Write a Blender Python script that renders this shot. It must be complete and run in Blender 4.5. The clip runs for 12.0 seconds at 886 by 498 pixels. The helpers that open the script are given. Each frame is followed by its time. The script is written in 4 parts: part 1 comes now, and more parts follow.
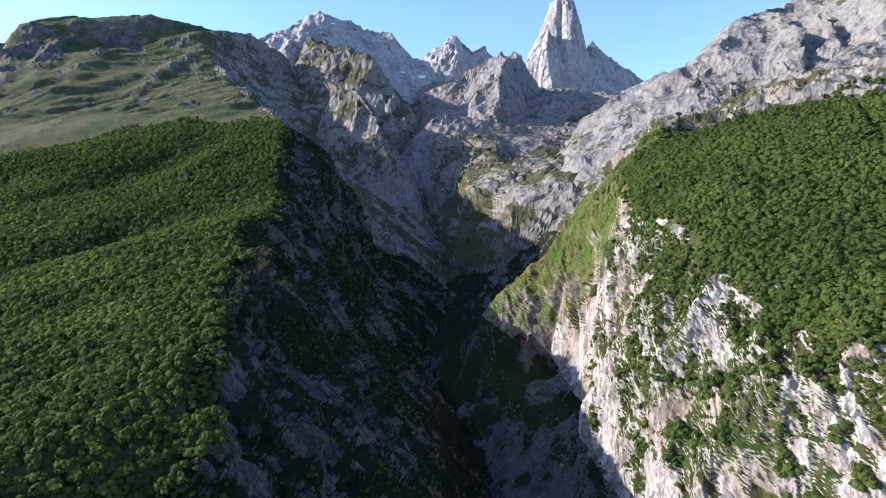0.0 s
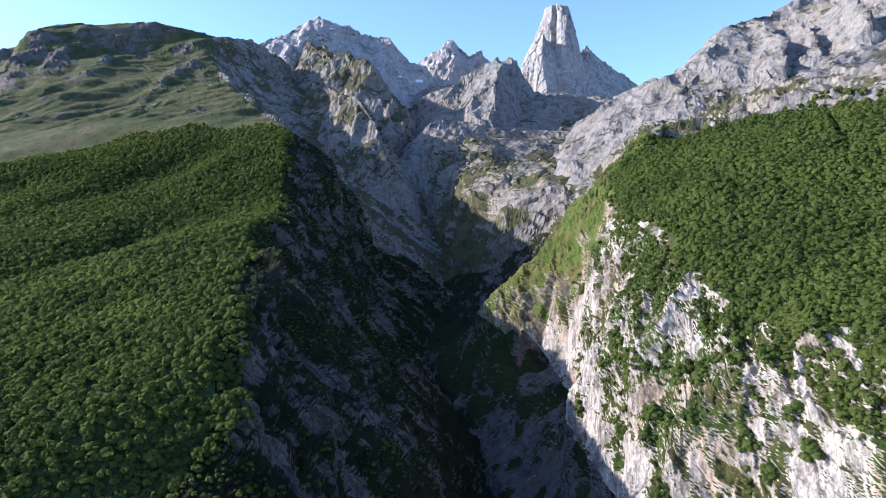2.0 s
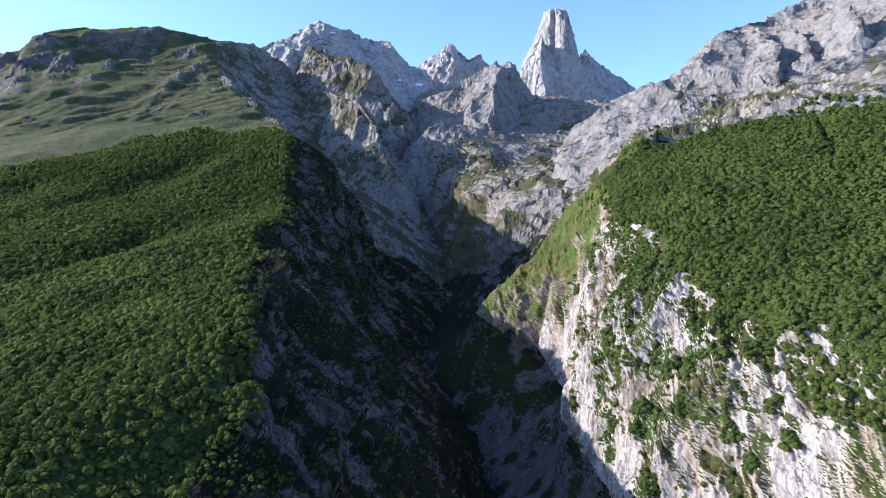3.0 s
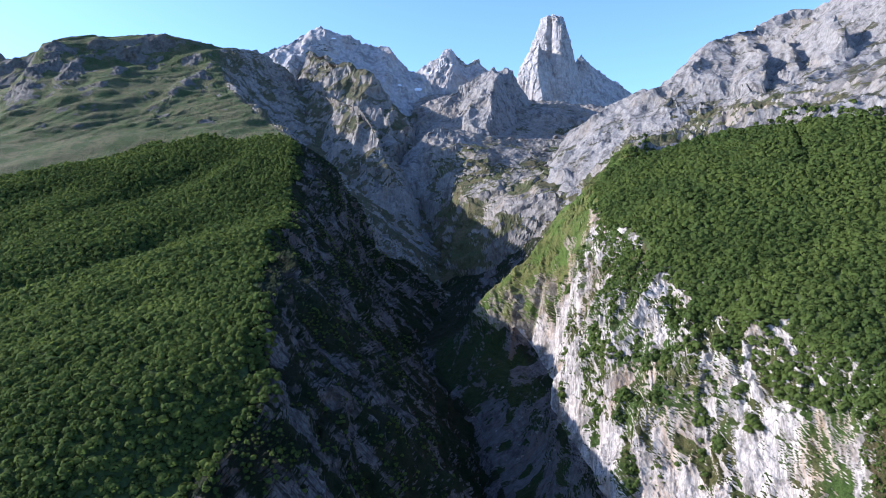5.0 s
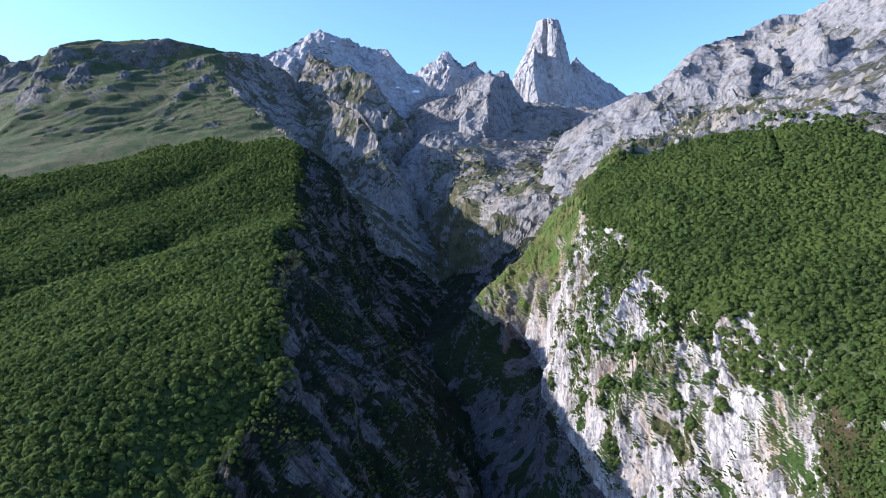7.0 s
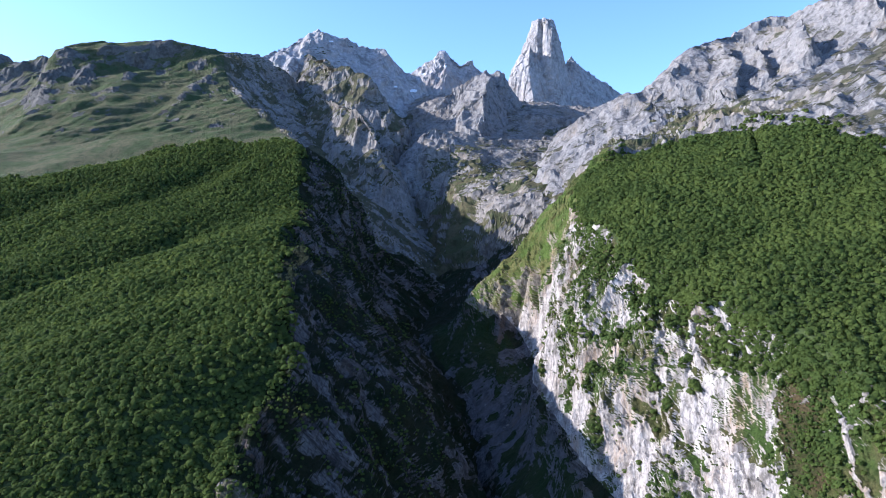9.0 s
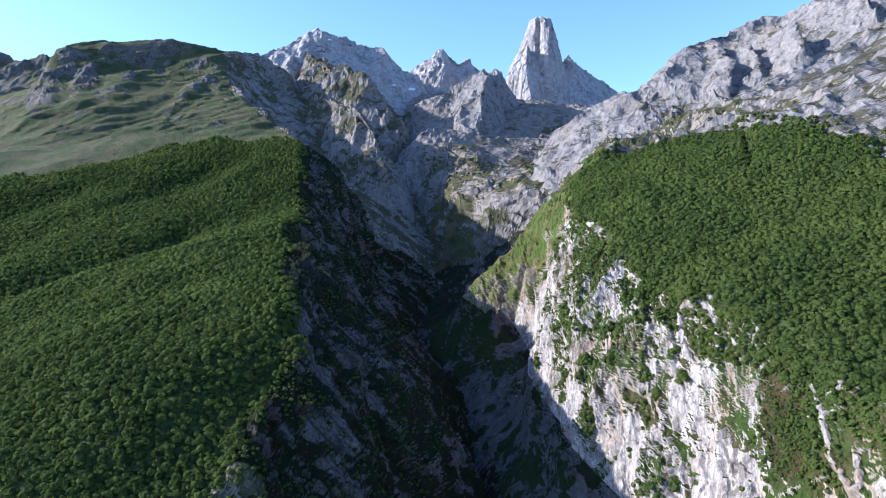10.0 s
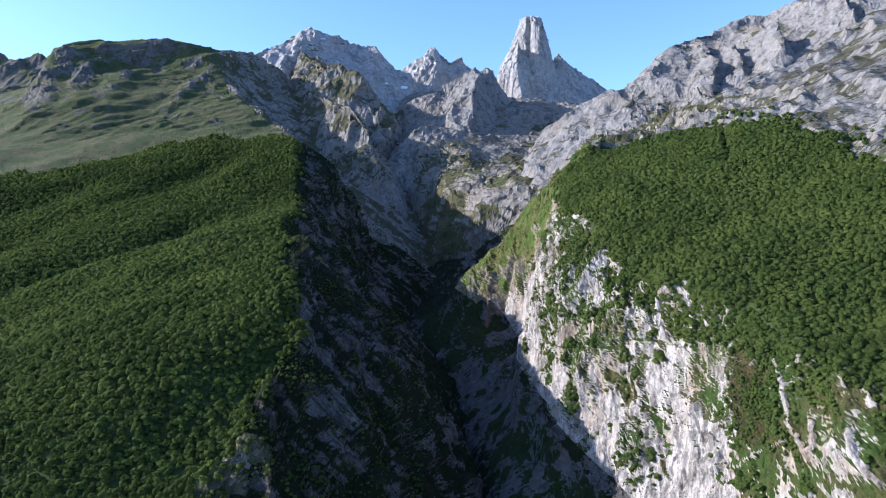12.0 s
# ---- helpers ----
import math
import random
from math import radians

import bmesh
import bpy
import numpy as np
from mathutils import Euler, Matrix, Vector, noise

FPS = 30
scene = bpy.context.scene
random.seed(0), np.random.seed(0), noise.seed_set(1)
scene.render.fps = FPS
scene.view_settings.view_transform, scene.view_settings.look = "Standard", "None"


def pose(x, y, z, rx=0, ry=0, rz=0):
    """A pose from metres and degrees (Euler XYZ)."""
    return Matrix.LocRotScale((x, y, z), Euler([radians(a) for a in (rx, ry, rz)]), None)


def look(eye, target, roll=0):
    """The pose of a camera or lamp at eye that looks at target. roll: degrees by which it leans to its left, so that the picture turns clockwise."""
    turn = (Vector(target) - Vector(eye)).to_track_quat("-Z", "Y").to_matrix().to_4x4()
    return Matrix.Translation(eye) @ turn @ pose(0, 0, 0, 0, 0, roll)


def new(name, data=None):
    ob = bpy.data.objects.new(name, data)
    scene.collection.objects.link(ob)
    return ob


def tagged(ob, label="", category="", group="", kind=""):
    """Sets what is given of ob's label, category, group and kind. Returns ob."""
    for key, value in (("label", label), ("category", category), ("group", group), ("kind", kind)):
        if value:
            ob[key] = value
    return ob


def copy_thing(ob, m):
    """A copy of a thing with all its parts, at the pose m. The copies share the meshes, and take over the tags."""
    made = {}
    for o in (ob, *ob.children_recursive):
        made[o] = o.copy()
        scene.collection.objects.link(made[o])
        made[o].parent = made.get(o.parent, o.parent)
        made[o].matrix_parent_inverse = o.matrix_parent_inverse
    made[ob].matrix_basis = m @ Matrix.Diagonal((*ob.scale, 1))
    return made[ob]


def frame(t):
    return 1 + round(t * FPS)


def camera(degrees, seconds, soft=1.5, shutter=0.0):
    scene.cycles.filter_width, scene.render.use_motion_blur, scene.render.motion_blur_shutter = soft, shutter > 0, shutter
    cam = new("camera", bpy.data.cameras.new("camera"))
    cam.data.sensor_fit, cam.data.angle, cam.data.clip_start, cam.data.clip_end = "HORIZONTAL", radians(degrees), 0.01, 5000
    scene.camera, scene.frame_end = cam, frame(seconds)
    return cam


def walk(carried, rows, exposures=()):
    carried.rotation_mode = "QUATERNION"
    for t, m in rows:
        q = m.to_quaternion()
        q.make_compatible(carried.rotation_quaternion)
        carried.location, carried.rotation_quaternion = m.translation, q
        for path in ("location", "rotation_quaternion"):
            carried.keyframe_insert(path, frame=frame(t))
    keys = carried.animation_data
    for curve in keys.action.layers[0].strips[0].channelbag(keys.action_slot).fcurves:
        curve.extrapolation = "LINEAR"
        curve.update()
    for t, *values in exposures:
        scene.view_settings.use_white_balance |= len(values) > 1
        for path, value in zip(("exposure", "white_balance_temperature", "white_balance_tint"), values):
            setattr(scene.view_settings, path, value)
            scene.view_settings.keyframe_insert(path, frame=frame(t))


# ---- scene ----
# the camera backs away from the gorge in a straight, level line
cam = camera(70.8, 12.0, soft=1.0)
PATH = [
    (0, (0.00, -0.00, -0.00), (-9.91, 999.05, -42.47), -0.04),
    (0.5, (0.14, -13.50, 0.42), (-8.57, 985.59, -41.31), -0.06),
    (1, (0.13, -27.20, 0.99), (-7.30, 971.93, -40.22), -0.07),
    (1.5, (0.01, -41.08, 1.50), (-6.08, 958.06, -39.58), -0.09),
    (2, (0.10, -54.51, 1.85), (-5.13, 944.66, -38.65), -0.08),
    (2.5, (0.28, -67.88, 2.13), (-4.60, 931.35, -36.71), -0.05),
    (3, (0.43, -81.70, 2.34), (-3.92, 917.59, -35.10), -0.02),
    (5, (0.78, -136.49, 4.55), (-1.41, 862.91, -29.97), 0.02),
    (5.5, (0.87, -150.58, 5.17), (-0.32, 848.81, -29.65), 0.00),
    (6, (0.88, -164.38, 5.75), (0.88, 835.01, -29.14), -0.00),
    (6.5, (0.87, -178.41, 6.14), (1.86, 820.97, -29.08), -0.02),
    (7, (0.97, -192.30, 6.52), (2.61, 807.06, -29.10), -0.04),
    (9, (1.02, -247.40, 6.26), (7.02, 751.77, -33.97), -0.13),
    (9.5, (1.07, -260.84, 5.90), (8.41, 738.26, -36.00), -0.13),
    (10, (0.92, -273.88, 5.51), (9.88, 725.10, -38.68), -0.15),
    (10.5, (0.71, -286.66, 4.87), (11.75, 712.19, -41.94), -0.19),
    (11, (0.75, -298.41, 3.85), (14.49, 700.39, -43.14), -0.24),
    (11.5, (0.92, -309.60, 1.18), (17.73, 689.16, -45.74), -0.30),
    (12, (0.98, -320.00, -2.72), (21.45, 678.67, -50.00), -0.36),
]
walk(cam, [(t, look(eye, target, roll)) for t, eye, target, roll in PATH],
     [(0, 1.2, 5750, 15), (3, 1.18, 5500, 16), (5.5, 1.15, 5300, 16), (9.5, 1.15, 5250, 16), (11.2, 1.15, 5300, 15), (12, 1.0, 5350, 14)])

# ---- light ----
SUN_AZIMUTH, SUN_HEIGHT = -87.0, 26.0        # degrees from north (+y) towards the west, and above the horizon
world = bpy.data.worlds.new("sky")
scene.world = world
world.use_nodes = True
sky = world.node_tree.nodes.new("ShaderNodeTexSky")
sky.sky_type, sky.sun_disc = "NISHITA", False
sky.sun_elevation, sky.sun_rotation = radians(SUN_HEIGHT), radians(SUN_AZIMUTH)
sky.altitude, sky.air_density, sky.dust_density, sky.ozone_density = 1500, 1.0, 2.0, 3.0
world.node_tree.nodes["Background"].inputs["Strength"].default_value = 0.15
world.node_tree.links.new(sky.outputs[0], world.node_tree.nodes["Background"].inputs["Color"])
sun = new("sun", bpy.data.lights.new("sun", "SUN"))
sun.data.energy, sun.data.angle, sun.data.color = 5.0, radians(0.5), (1.0, 0.875, 0.71)
away = Vector((math.sin(radians(SUN_AZIMUTH)) * math.cos(radians(SUN_HEIGHT)),
               math.cos(radians(SUN_AZIMUTH)) * math.cos(radians(SUN_HEIGHT)), math.sin(radians(SUN_HEIGHT))))
sun.matrix_world = look(away * 3000, (0, 0, 0))


# ---- noise and shape helpers ----
def lattice(ix, iy, iz, seed):
    """A fixed random number from 0 to 1 for each whole-numbered cell."""
    h = (ix.astype(np.int64) * 374761393 + iy.astype(np.int64) * 668265263 + iz.astype(np.int64) * 2147483647 + seed * 1274126177) & 0xFFFFFFFF
    h = ((h ^ (h >> 13)) * 1274126177) & 0xFFFFFFFF
    h = ((h ^ (h >> 15)) * 2246822519) & 0xFFFFFFFF
    return ((h ^ (h >> 16)) & 0xFFFFFF) / float(0xFFFFFF)


def soft_noise(p, seed=0):
    """Smooth noise from -1 to 1 at the points p (n, 3)."""
    i = np.floor(p)
    f = p - i
    i = i.astype(np.int64)
    f = f * f * f * (f * (f * 6 - 15) + 10)
    total = 0.0
    for dx in (0, 1):
        wx = f[:, 0] if dx else 1 - f[:, 0]
        for dy in (0, 1):
            wy = wx * (f[:, 1] if dy else 1 - f[:, 1])
            for dz in (0, 1):
                total = total + wy * (f[:, 2] if dz else 1 - f[:, 2]) * lattice(i[:, 0] + dx, i[:, 1] + dy, i[:, 2] + dz, seed)
    return 2 * total - 1


TURN = np.array(Euler((0.6, 0.9, 0.4)).to_matrix())


def ridged(p, octaves=4, seed=0, fade=0.55):
    """Sharp crests with smooth hollows between them: the fine crests gather on the coarse ones. About -1 to 1."""
    total, size, weight = 0.0, 1.0, 1.0
    for k in range(octaves):
        crest = (1 - np.abs(soft_noise(p + 9.1 * k, seed + k)) * 1.3) ** 2
        total = total + size * crest * weight
        weight = np.clip(crest * 1.6, 0.15, 1)
        size *= fade
        p = (p * 2.07) @ TURN
    return (total - 0.95) * 1.1


def blocks(p, seed=0):
    """Angular blocks: each cell of a random foam has one height, -1 to 1, and its own tilt; and the cracks between them."""
    i = np.floor(p).astype(np.int64)
    best = np.full(len(p), 9.0)
    second = np.full(len(p), 9.0)
    value = np.zeros(len(p))
    tilted = np.zeros(len(p))
    for dx in (-1, 0, 1):
        for dy in (-1, 0, 1):
            for dz in (-1, 0, 1):
                c = i + (dx, dy, dz)
                q = np.stack([c[:, k] + lattice(c[:, 0], c[:, 1], c[:, 2], seed + k) for k in range(3)], 1)
                d = ((q - p) ** 2).sum(1)
                near = d < best
                second = np.where(near, best, np.minimum(second, d))
                own = lattice(c[:, 0], c[:, 1], c[:, 2], seed + 7)
                value = np.where(near, own, value)
                tilt = np.stack([np.cos(40 * own), np.sin(40 * own), np.cos(97 * own)], 1)
                tilted = np.where(near, ((p - q) * tilt).sum(1), tilted)
                best = np.where(near, d, best)
    return 1.4 * value - 0.7 + 0.6 * tilted, np.sqrt(second) - np.sqrt(best)


def glide(k, v, q):
    """Smooth values at q through the knots k with values v (knots along the first axis), without overshoot."""
    k, v, q = np.asarray(k, float), np.asarray(v, float), np.asarray(q, float)
    h = np.diff(k).reshape((-1,) + (1,) * (v.ndim - 1))
    s = np.diff(v, axis=0) / h
    m = np.zeros_like(v)
    m[0], m[-1] = s[0], s[-1]
    same = s[1:] * s[:-1] > 0
    m[1:-1] = np.where(same, 2 * s[1:] * s[:-1] / np.where(same, s[1:] + s[:-1], 1), 0)
    j = np.clip(np.searchsorted(k, q, side="right") - 1, 0, len(k) - 2)
    w = h[j]
    t = ((q - k[j]) / (k[j + 1] - k[j])).reshape((-1,) + (1,) * (v.ndim - 1))
    return ((1 + 2 * t) * (1 - t) ** 2 * v[j] + t * (1 - t) ** 2 * w * m[j] + t * t * (3 - 2 * t) * v[j + 1] + t * t * (t - 1) * w * m[j + 1])


def grid_normals(p):
    n = np.cross(np.gradient(p, axis=1), np.gradient(p, axis=0))
    n /= np.maximum(np.linalg.norm(n, axis=2, keepdims=True), 1e-9)
    return np.where(n[..., 2:3] < 0, -n, n)


def sheet(name, p, material, green=None, smooth=False):
    """A mesh object from a grid of places (rows, columns, 3)."""
    rows, cols = p.shape[:2]
    a = (np.arange(rows - 1)[:, None] * cols + np.arange(cols - 1)[None]).ravel()
    quads = np.stack([a, a + 1, a + cols + 1, a + cols], 1)
    corner = p.reshape(-1, 3)[quads[::7]]
    if np.cross(corner[:, 1] - corner[:, 0], corner[:, 2] - corner[:, 0])[:, 2].mean() < 0:
        quads = quads[:, ::-1]
    return solid(name, p.reshape(-1, 3), quads, material, green, smooth)


def solid(name, places, faces, material, green=None, smooth=False, outward=None):
    me = bpy.data.meshes.new(name)
    n, m, k = len(places), len(faces), faces.shape[1]
    me.vertices.add(n)
    me.vertices.foreach_set("co", np.asarray(places, np.float32).ravel())
    me.loops.add(m * k)
    me.loops.foreach_set("vertex_index", np.ascontiguousarray(faces, np.int32).ravel())
    me.polygons.add(m)
    me.polygons.foreach_set("loop_start", np.arange(m, dtype=np.int32) * k)
    me.polygons.foreach_set("use_smooth", np.full(m, smooth))
    me.update(calc_edges=True)
    me.materials.append(material)
    if green is not None:
        me.attributes.new("green", "FLOAT", "POINT").data.foreach_set("value", np.asarray(green, np.float32).ravel())
    if outward is not None:
        me.attributes.new("outward", "FLOAT_VECTOR", "POINT").data.foreach_set("vector", np.asarray(outward, np.float32).ravel())
    return new(name, me)


def loft(lines, ys, counts, stretch=None):
    """The ground between terrain lines that run along the valley. Each line: (y, x, z) from near to far. counts: columns
    between one line and the next. Returns the places and, for each column, the line number that it stands at."""
    xz = np.stack([glide([q[0] for q in line], np.array([q[1:] for q in line], float), np.clip(ys, line[0][0], line[-1][0])) for line in lines])
    u = np.concatenate([i + np.arange(c) / c for i, c in enumerate(counts)] + [[len(lines) - 1.0]])
    p = glide(np.arange(len(lines)), xz, u)
    places = np.stack([p[..., 0], np.broadcast_to(ys, p.shape[:2]), p[..., 1]], 2)
    return places.transpose(1, 0, 2), u


def drawn_out(q, along, times):
    """Squeezes the places along a direction, so that noise there comes out drawn out that many times."""
    g = np.array(along, float)
    g /= np.linalg.norm(g)
    return q - (1 - 1 / times) * (q @ g)[:, None] * g


def crags(p, n, big, mid, small, seed=0, along=(0, 0, 1), tall=2.5, bed=(0.25, 0.15, 1), ledge=0.35, coarse=1.0):
    """Pushes a rock surface in and out (amplitudes in metres): ribs and gullies drawn out along a direction, then steps of
    the tilted beds here and there, then broken stone and cracks."""
    q = p.reshape(-1, 3) / coarse
    warp = np.stack([soft_noise(q / 41 + s, seed + 50 + s) + 0.5 * soft_noise(q / 17 + s, seed + 55 + s) for s in (1, 2, 3)], 1)
    drawn = drawn_out(q, along, tall)
    big, mid, small = (np.ravel(a) for a in (big, mid, small))
    d = big * ridged((drawn + 16 * warp) / 120, 5, seed + 1, 0.5)
    d = d + 0.75 * mid * ridged((drawn + 9 * warp) / 38, 4, seed + 3, 0.5)
    face, crack = blocks((drawn_out(q, along, 2.2) + 10 * warp) / 42, seed + 9)
    d = d + 0.4 * mid * face
    beds = q @ np.array(bed) / 23 + 1.6 * soft_noise(q / 70, seed + 60) + 0.4 * soft_noise(q / 15, seed + 61)
    part_way = beds - np.floor(beds)
    there = np.clip(2.5 * soft_noise(q / 48, seed + 62) + 0.3, 0, 1)
    d = d + ledge * mid * there * (2.4 * np.minimum(part_way, 5 * (1 - part_way)) - 1)
    slab, crack = blocks((drawn_out(q, along, 3.5) + 5 * warp) / 15, seed + 6)
    chip, crack = blocks((drawn_out(q, along, 2.5) + 2 * warp) / 5.0, seed + 5)
    d = d + small * (2.4 * slab + 0.6 * chip + 0.7 * ridged((drawn + 4 * warp) / 9.0, 3, seed + 7, 0.7))
    d = d - small * 1.8 * np.clip(1 - 12 * np.abs(soft_noise((drawn + 6 * warp) / 16, seed + 8)), 0, 1)
    return p + n * np.reshape(d, p.shape[:2])[..., None]


def grooved(p, n, amount, along, times, width, depth, seed):
    """Cuts clefts along a direction into a rock surface, wide ones and narrow ones between them."""
    q = p.reshape(-1, 3)
    bent = q + 4 * np.stack([soft_noise(q / 16 + 3 * k, seed + 1) for k in range(3)], 1)
    cut = np.zeros(len(q))
    for size, share in ((1.0, 1.0), (0.42, 0.45)):
        line = np.abs(soft_noise(drawn_out(bent, along, times) / (width * size), seed + 2))
        there = np.clip(0.5 + 1.6 * soft_noise(q / (width * 3 * size), seed + 3), 0, 1)
        cut = cut + share * there * np.clip(1 - 7 * line, 0, 1)
    return p - n * (amount * depth * cut.reshape(p.shape[:2]))[..., None]


# ---- materials ----
def material(name):
    m = bpy.data.materials.new(name)
    m.use_nodes = True
    return m, m.node_tree.nodes, m.node_tree.links, m.node_tree.nodes["Principled BSDF"]


def node(nodes, kind, **values):
    n = nodes.new("ShaderNode" + kind)
    for key, value in values.items():
        n.inputs[key.replace("_", " ")].default_value = value
    return n


def mix(nodes, links, factor, a, b):
    n = nodes.new("ShaderNodeMix")
    n.data_type = "RGBA"
    for socket, value in ((n.inputs["Factor"], factor), (n.inputs["A"], a), (n.inputs["B"], b)):
        if isinstance(value, tuple):
            socket.default_value = (*value, 1.0)
        elif isinstance(value, float):
            socket.default_value = value
        else:
            links.new(value, socket)
    return n.outputs["Result"]


def maths(nodes, links, operation, a, b=None):
    n = nodes.new("ShaderNodeMath")
    n.operation = operation
    for socket, value in zip(n.inputs, (a, b)):
        if value is None:
            continue
        if isinstance(value, (int, float)):
            socket.default_value = value
        else:
            links.new(value, socket)
    return n.outputs[0]


def step(nodes, links, value, low, high, a=0.0, b=1.0):
    n = nodes.new("ShaderNodeMapRange")
    n.interpolation_type = "SMOOTHSTEP"
    links.new(value, n.inputs["Value"])
    for key, v in (("From Min", low), ("From Max", high), ("To Min", a), ("To Max", b)):
        n.inputs[key].default_value = v
    return n.outputs["Result"]


def grain(nodes, links, scale, detail=6.0, rough=0.6, drawn=None, distortion=0.0, along=(0, 0, 1)):
    """Noise at real size. drawn: how many times longer its grain is along a direction."""
    at = nodes.new("ShaderNodeNewGeometry").outputs["Position"]
    if drawn:
        s = nodes.new("ShaderNodeMapping")
        s.vector_type = "TEXTURE"
        s.inputs["Scale"].default_value = (1, 1, drawn)
        s.inputs["Rotation"].default_value = Vector(along).to_track_quat("Z", "Y").to_euler()
        links.new(at, s.inputs["Vector"])
        at = s.outputs["Vector"]
    n = node(nodes, "TexNoise", Scale=scale, Detail=detail, Roughness=rough, Distortion=distortion)
    links.new(at, n.inputs["Vector"])
    return n.outputs["Fac"]


def limestone(name, pale, grey, ochre, grass, dry, cover, streak=0.5, relief=1.0, fine=1.0, cracks=0.35, along=(0, 0, 1)):
    """Weathered limestone with dark water streaks, cracks and ochre stains; grass and heath hold where it is less steep
    and where the mesh says that plants took root. cover: how much is needed for grass to hold (lower is more grass)."""
    m, nodes, links, shader = material(name)
    wide = grain(nodes, links, 0.012 * fine, 5, 0.55)
    close = grain(nodes, links, 0.085 * fine, 9, 0.68)
    tiny = grain(nodes, links, 0.7 * fine, 5, 0.7)
    runs = grain(nodes, links, 0.22 * fine, 7, 0.68, 11, 0.25, along)
    threads = grain(nodes, links, 0.75 * fine, 5, 0.6, 12, 0.2, along)
    worn = grain(nodes, links, 0.040 * fine, 7, 0.66, 2.6, 0.5, along)
    slab = mix(nodes, links, step(nodes, links, close, 0.38, 0.62), tuple(0.70 * c for c in pale), pale)
    slab = mix(nodes, links, step(nodes, links, tiny, 0.50, 0.72, 0.0, 0.6), slab, tuple(0.5 * c for c in pale))
    broken = mix(nodes, links, step(nodes, links, close, 0.42, 0.60), tuple(0.6 * c for c in grey), tuple(0.5 * (c + d) for c, d in zip(grey, pale)))
    broken = mix(nodes, links, step(nodes, links, tiny, 0.52, 0.72, 0.0, 0.55), broken, tuple(0.45 * c for c in grey))
    colour = mix(nodes, links, step(nodes, links, worn, 0.47, 0.60), slab, broken)
    colour = mix(nodes, links, step(nodes, links, runs, 0.50, 0.64, 0.0, streak), colour, tuple(0.55 * c for c in grey))
    colour = mix(nodes, links, step(nodes, links, threads, 0.48, 0.64, 0.0, 0.95 * streak), colour, tuple(0.7 * c for c in grey))
    rust = maths(nodes, links, "MULTIPLY", step(nodes, links, wide, 0.50, 0.66), step(nodes, links, runs, 0.60, 0.42))
    colour = mix(nodes, links, maths(nodes, links, "MULTIPLY", rust, 0.65), colour, ochre)
    place = nodes.new("ShaderNodeMapping")
    place.inputs["Scale"].default_value = (0.11 * fine, 0.11 * fine, 0.026 * fine)
    bent = nodes.new("ShaderNodeVectorMath")
    bent.operation = "ADD"
    links.new(nodes.new("ShaderNodeNewGeometry").outputs["Position"], place.inputs["Vector"])
    links.new(place.outputs["Vector"], bent.inputs[0])
    links.new(close, bent.inputs[1])
    joints = nodes.new("ShaderNodeTexVoronoi")
    joints.feature = "DISTANCE_TO_EDGE"
    joints.inputs["Scale"].default_value = 1.0
    links.new(bent.outputs[0], joints.inputs["Vector"])
    joint = step(nodes, links, joints.outputs["Distance"], 0.0, 0.045, cracks, 0.0)
    colour = mix(nodes, links, joint, colour, tuple(0.3 * c for c in grey))
    split = nodes.new("ShaderNodeSeparateXYZ")
    links.new(nodes.new("ShaderNodeNewGeometry").outputs["Normal"], split.inputs[0])
    held = nodes.new("ShaderNodeAttribute")
    held.attribute_name = "green"
    hold = maths(nodes, links, "ADD", split.outputs["Z"], maths(nodes, links, "MULTIPLY", maths(nodes, links, "SUBTRACT", close, 0.5), 1.1))
    hold = maths(nodes, links, "ADD", hold, maths(nodes, links, "MULTIPLY", maths(nodes, links, "SUBTRACT", wide, 0.5), 0.8))
    hold = maths(nodes, links, "ADD", hold, held.outputs["Fac"])
    turf = mix(nodes, links, step(nodes, links, grain(nodes, links, 0.022, 7, 0.62), 0.40, 0.60), grass, dry)
    turf = mix(nodes, links, step(nodes, links, tiny, 0.35, 0.7, 0.0, 0.75), turf, tuple(0.38 * c for c in grass))
    turf = mix(nodes, links, step(nodes, links, close, 0.50, 0.64, 0.0, 0.6), turf, tuple(0.45 * c for c in grass))
    colour = mix(nodes, links, step(nodes, links, hold, cover, cover + 0.10), colour, turf)
    links.new(colour, shader.inputs["Base Color"])
    shader.inputs["Roughness"].default_value = 0.93
    shader.inputs["Specular IOR Level"].default_value = 0.12
    height = maths(nodes, links, "ADD", close, maths(nodes, links, "MULTIPLY", tiny, 0.45))
    height = maths(nodes, links, "ADD", height, maths(nodes, links, "MULTIPLY", runs, 0.55))
    height = maths(nodes, links, "SUBTRACT", height, maths(nodes, links, "MULTIPLY", joint, 0.25))
    bump = node(nodes, "Bump", Strength=0.8 * relief, Distance=4.0 / fine ** 0.5)
    links.new(height, bump.inputs["Height"])
    links.new(bump.outputs["Normal"], shader.inputs["Normal"])
    return m


def soil(name, dark, light):
    """The shaded litter and undergrowth beneath the trees."""
    m, nodes, links, shader = material(name)
    colour = mix(nodes, links, step(nodes, links, grain(nodes, links, 0.25, 7, 0.65), 0.4, 0.65), dark, light)
    links.new(colour, shader.inputs["Base Color"])
    shader.inputs["Roughness"].default_value = 0.95
    shader.inputs["Specular IOR Level"].default_value = 0.1
    return m


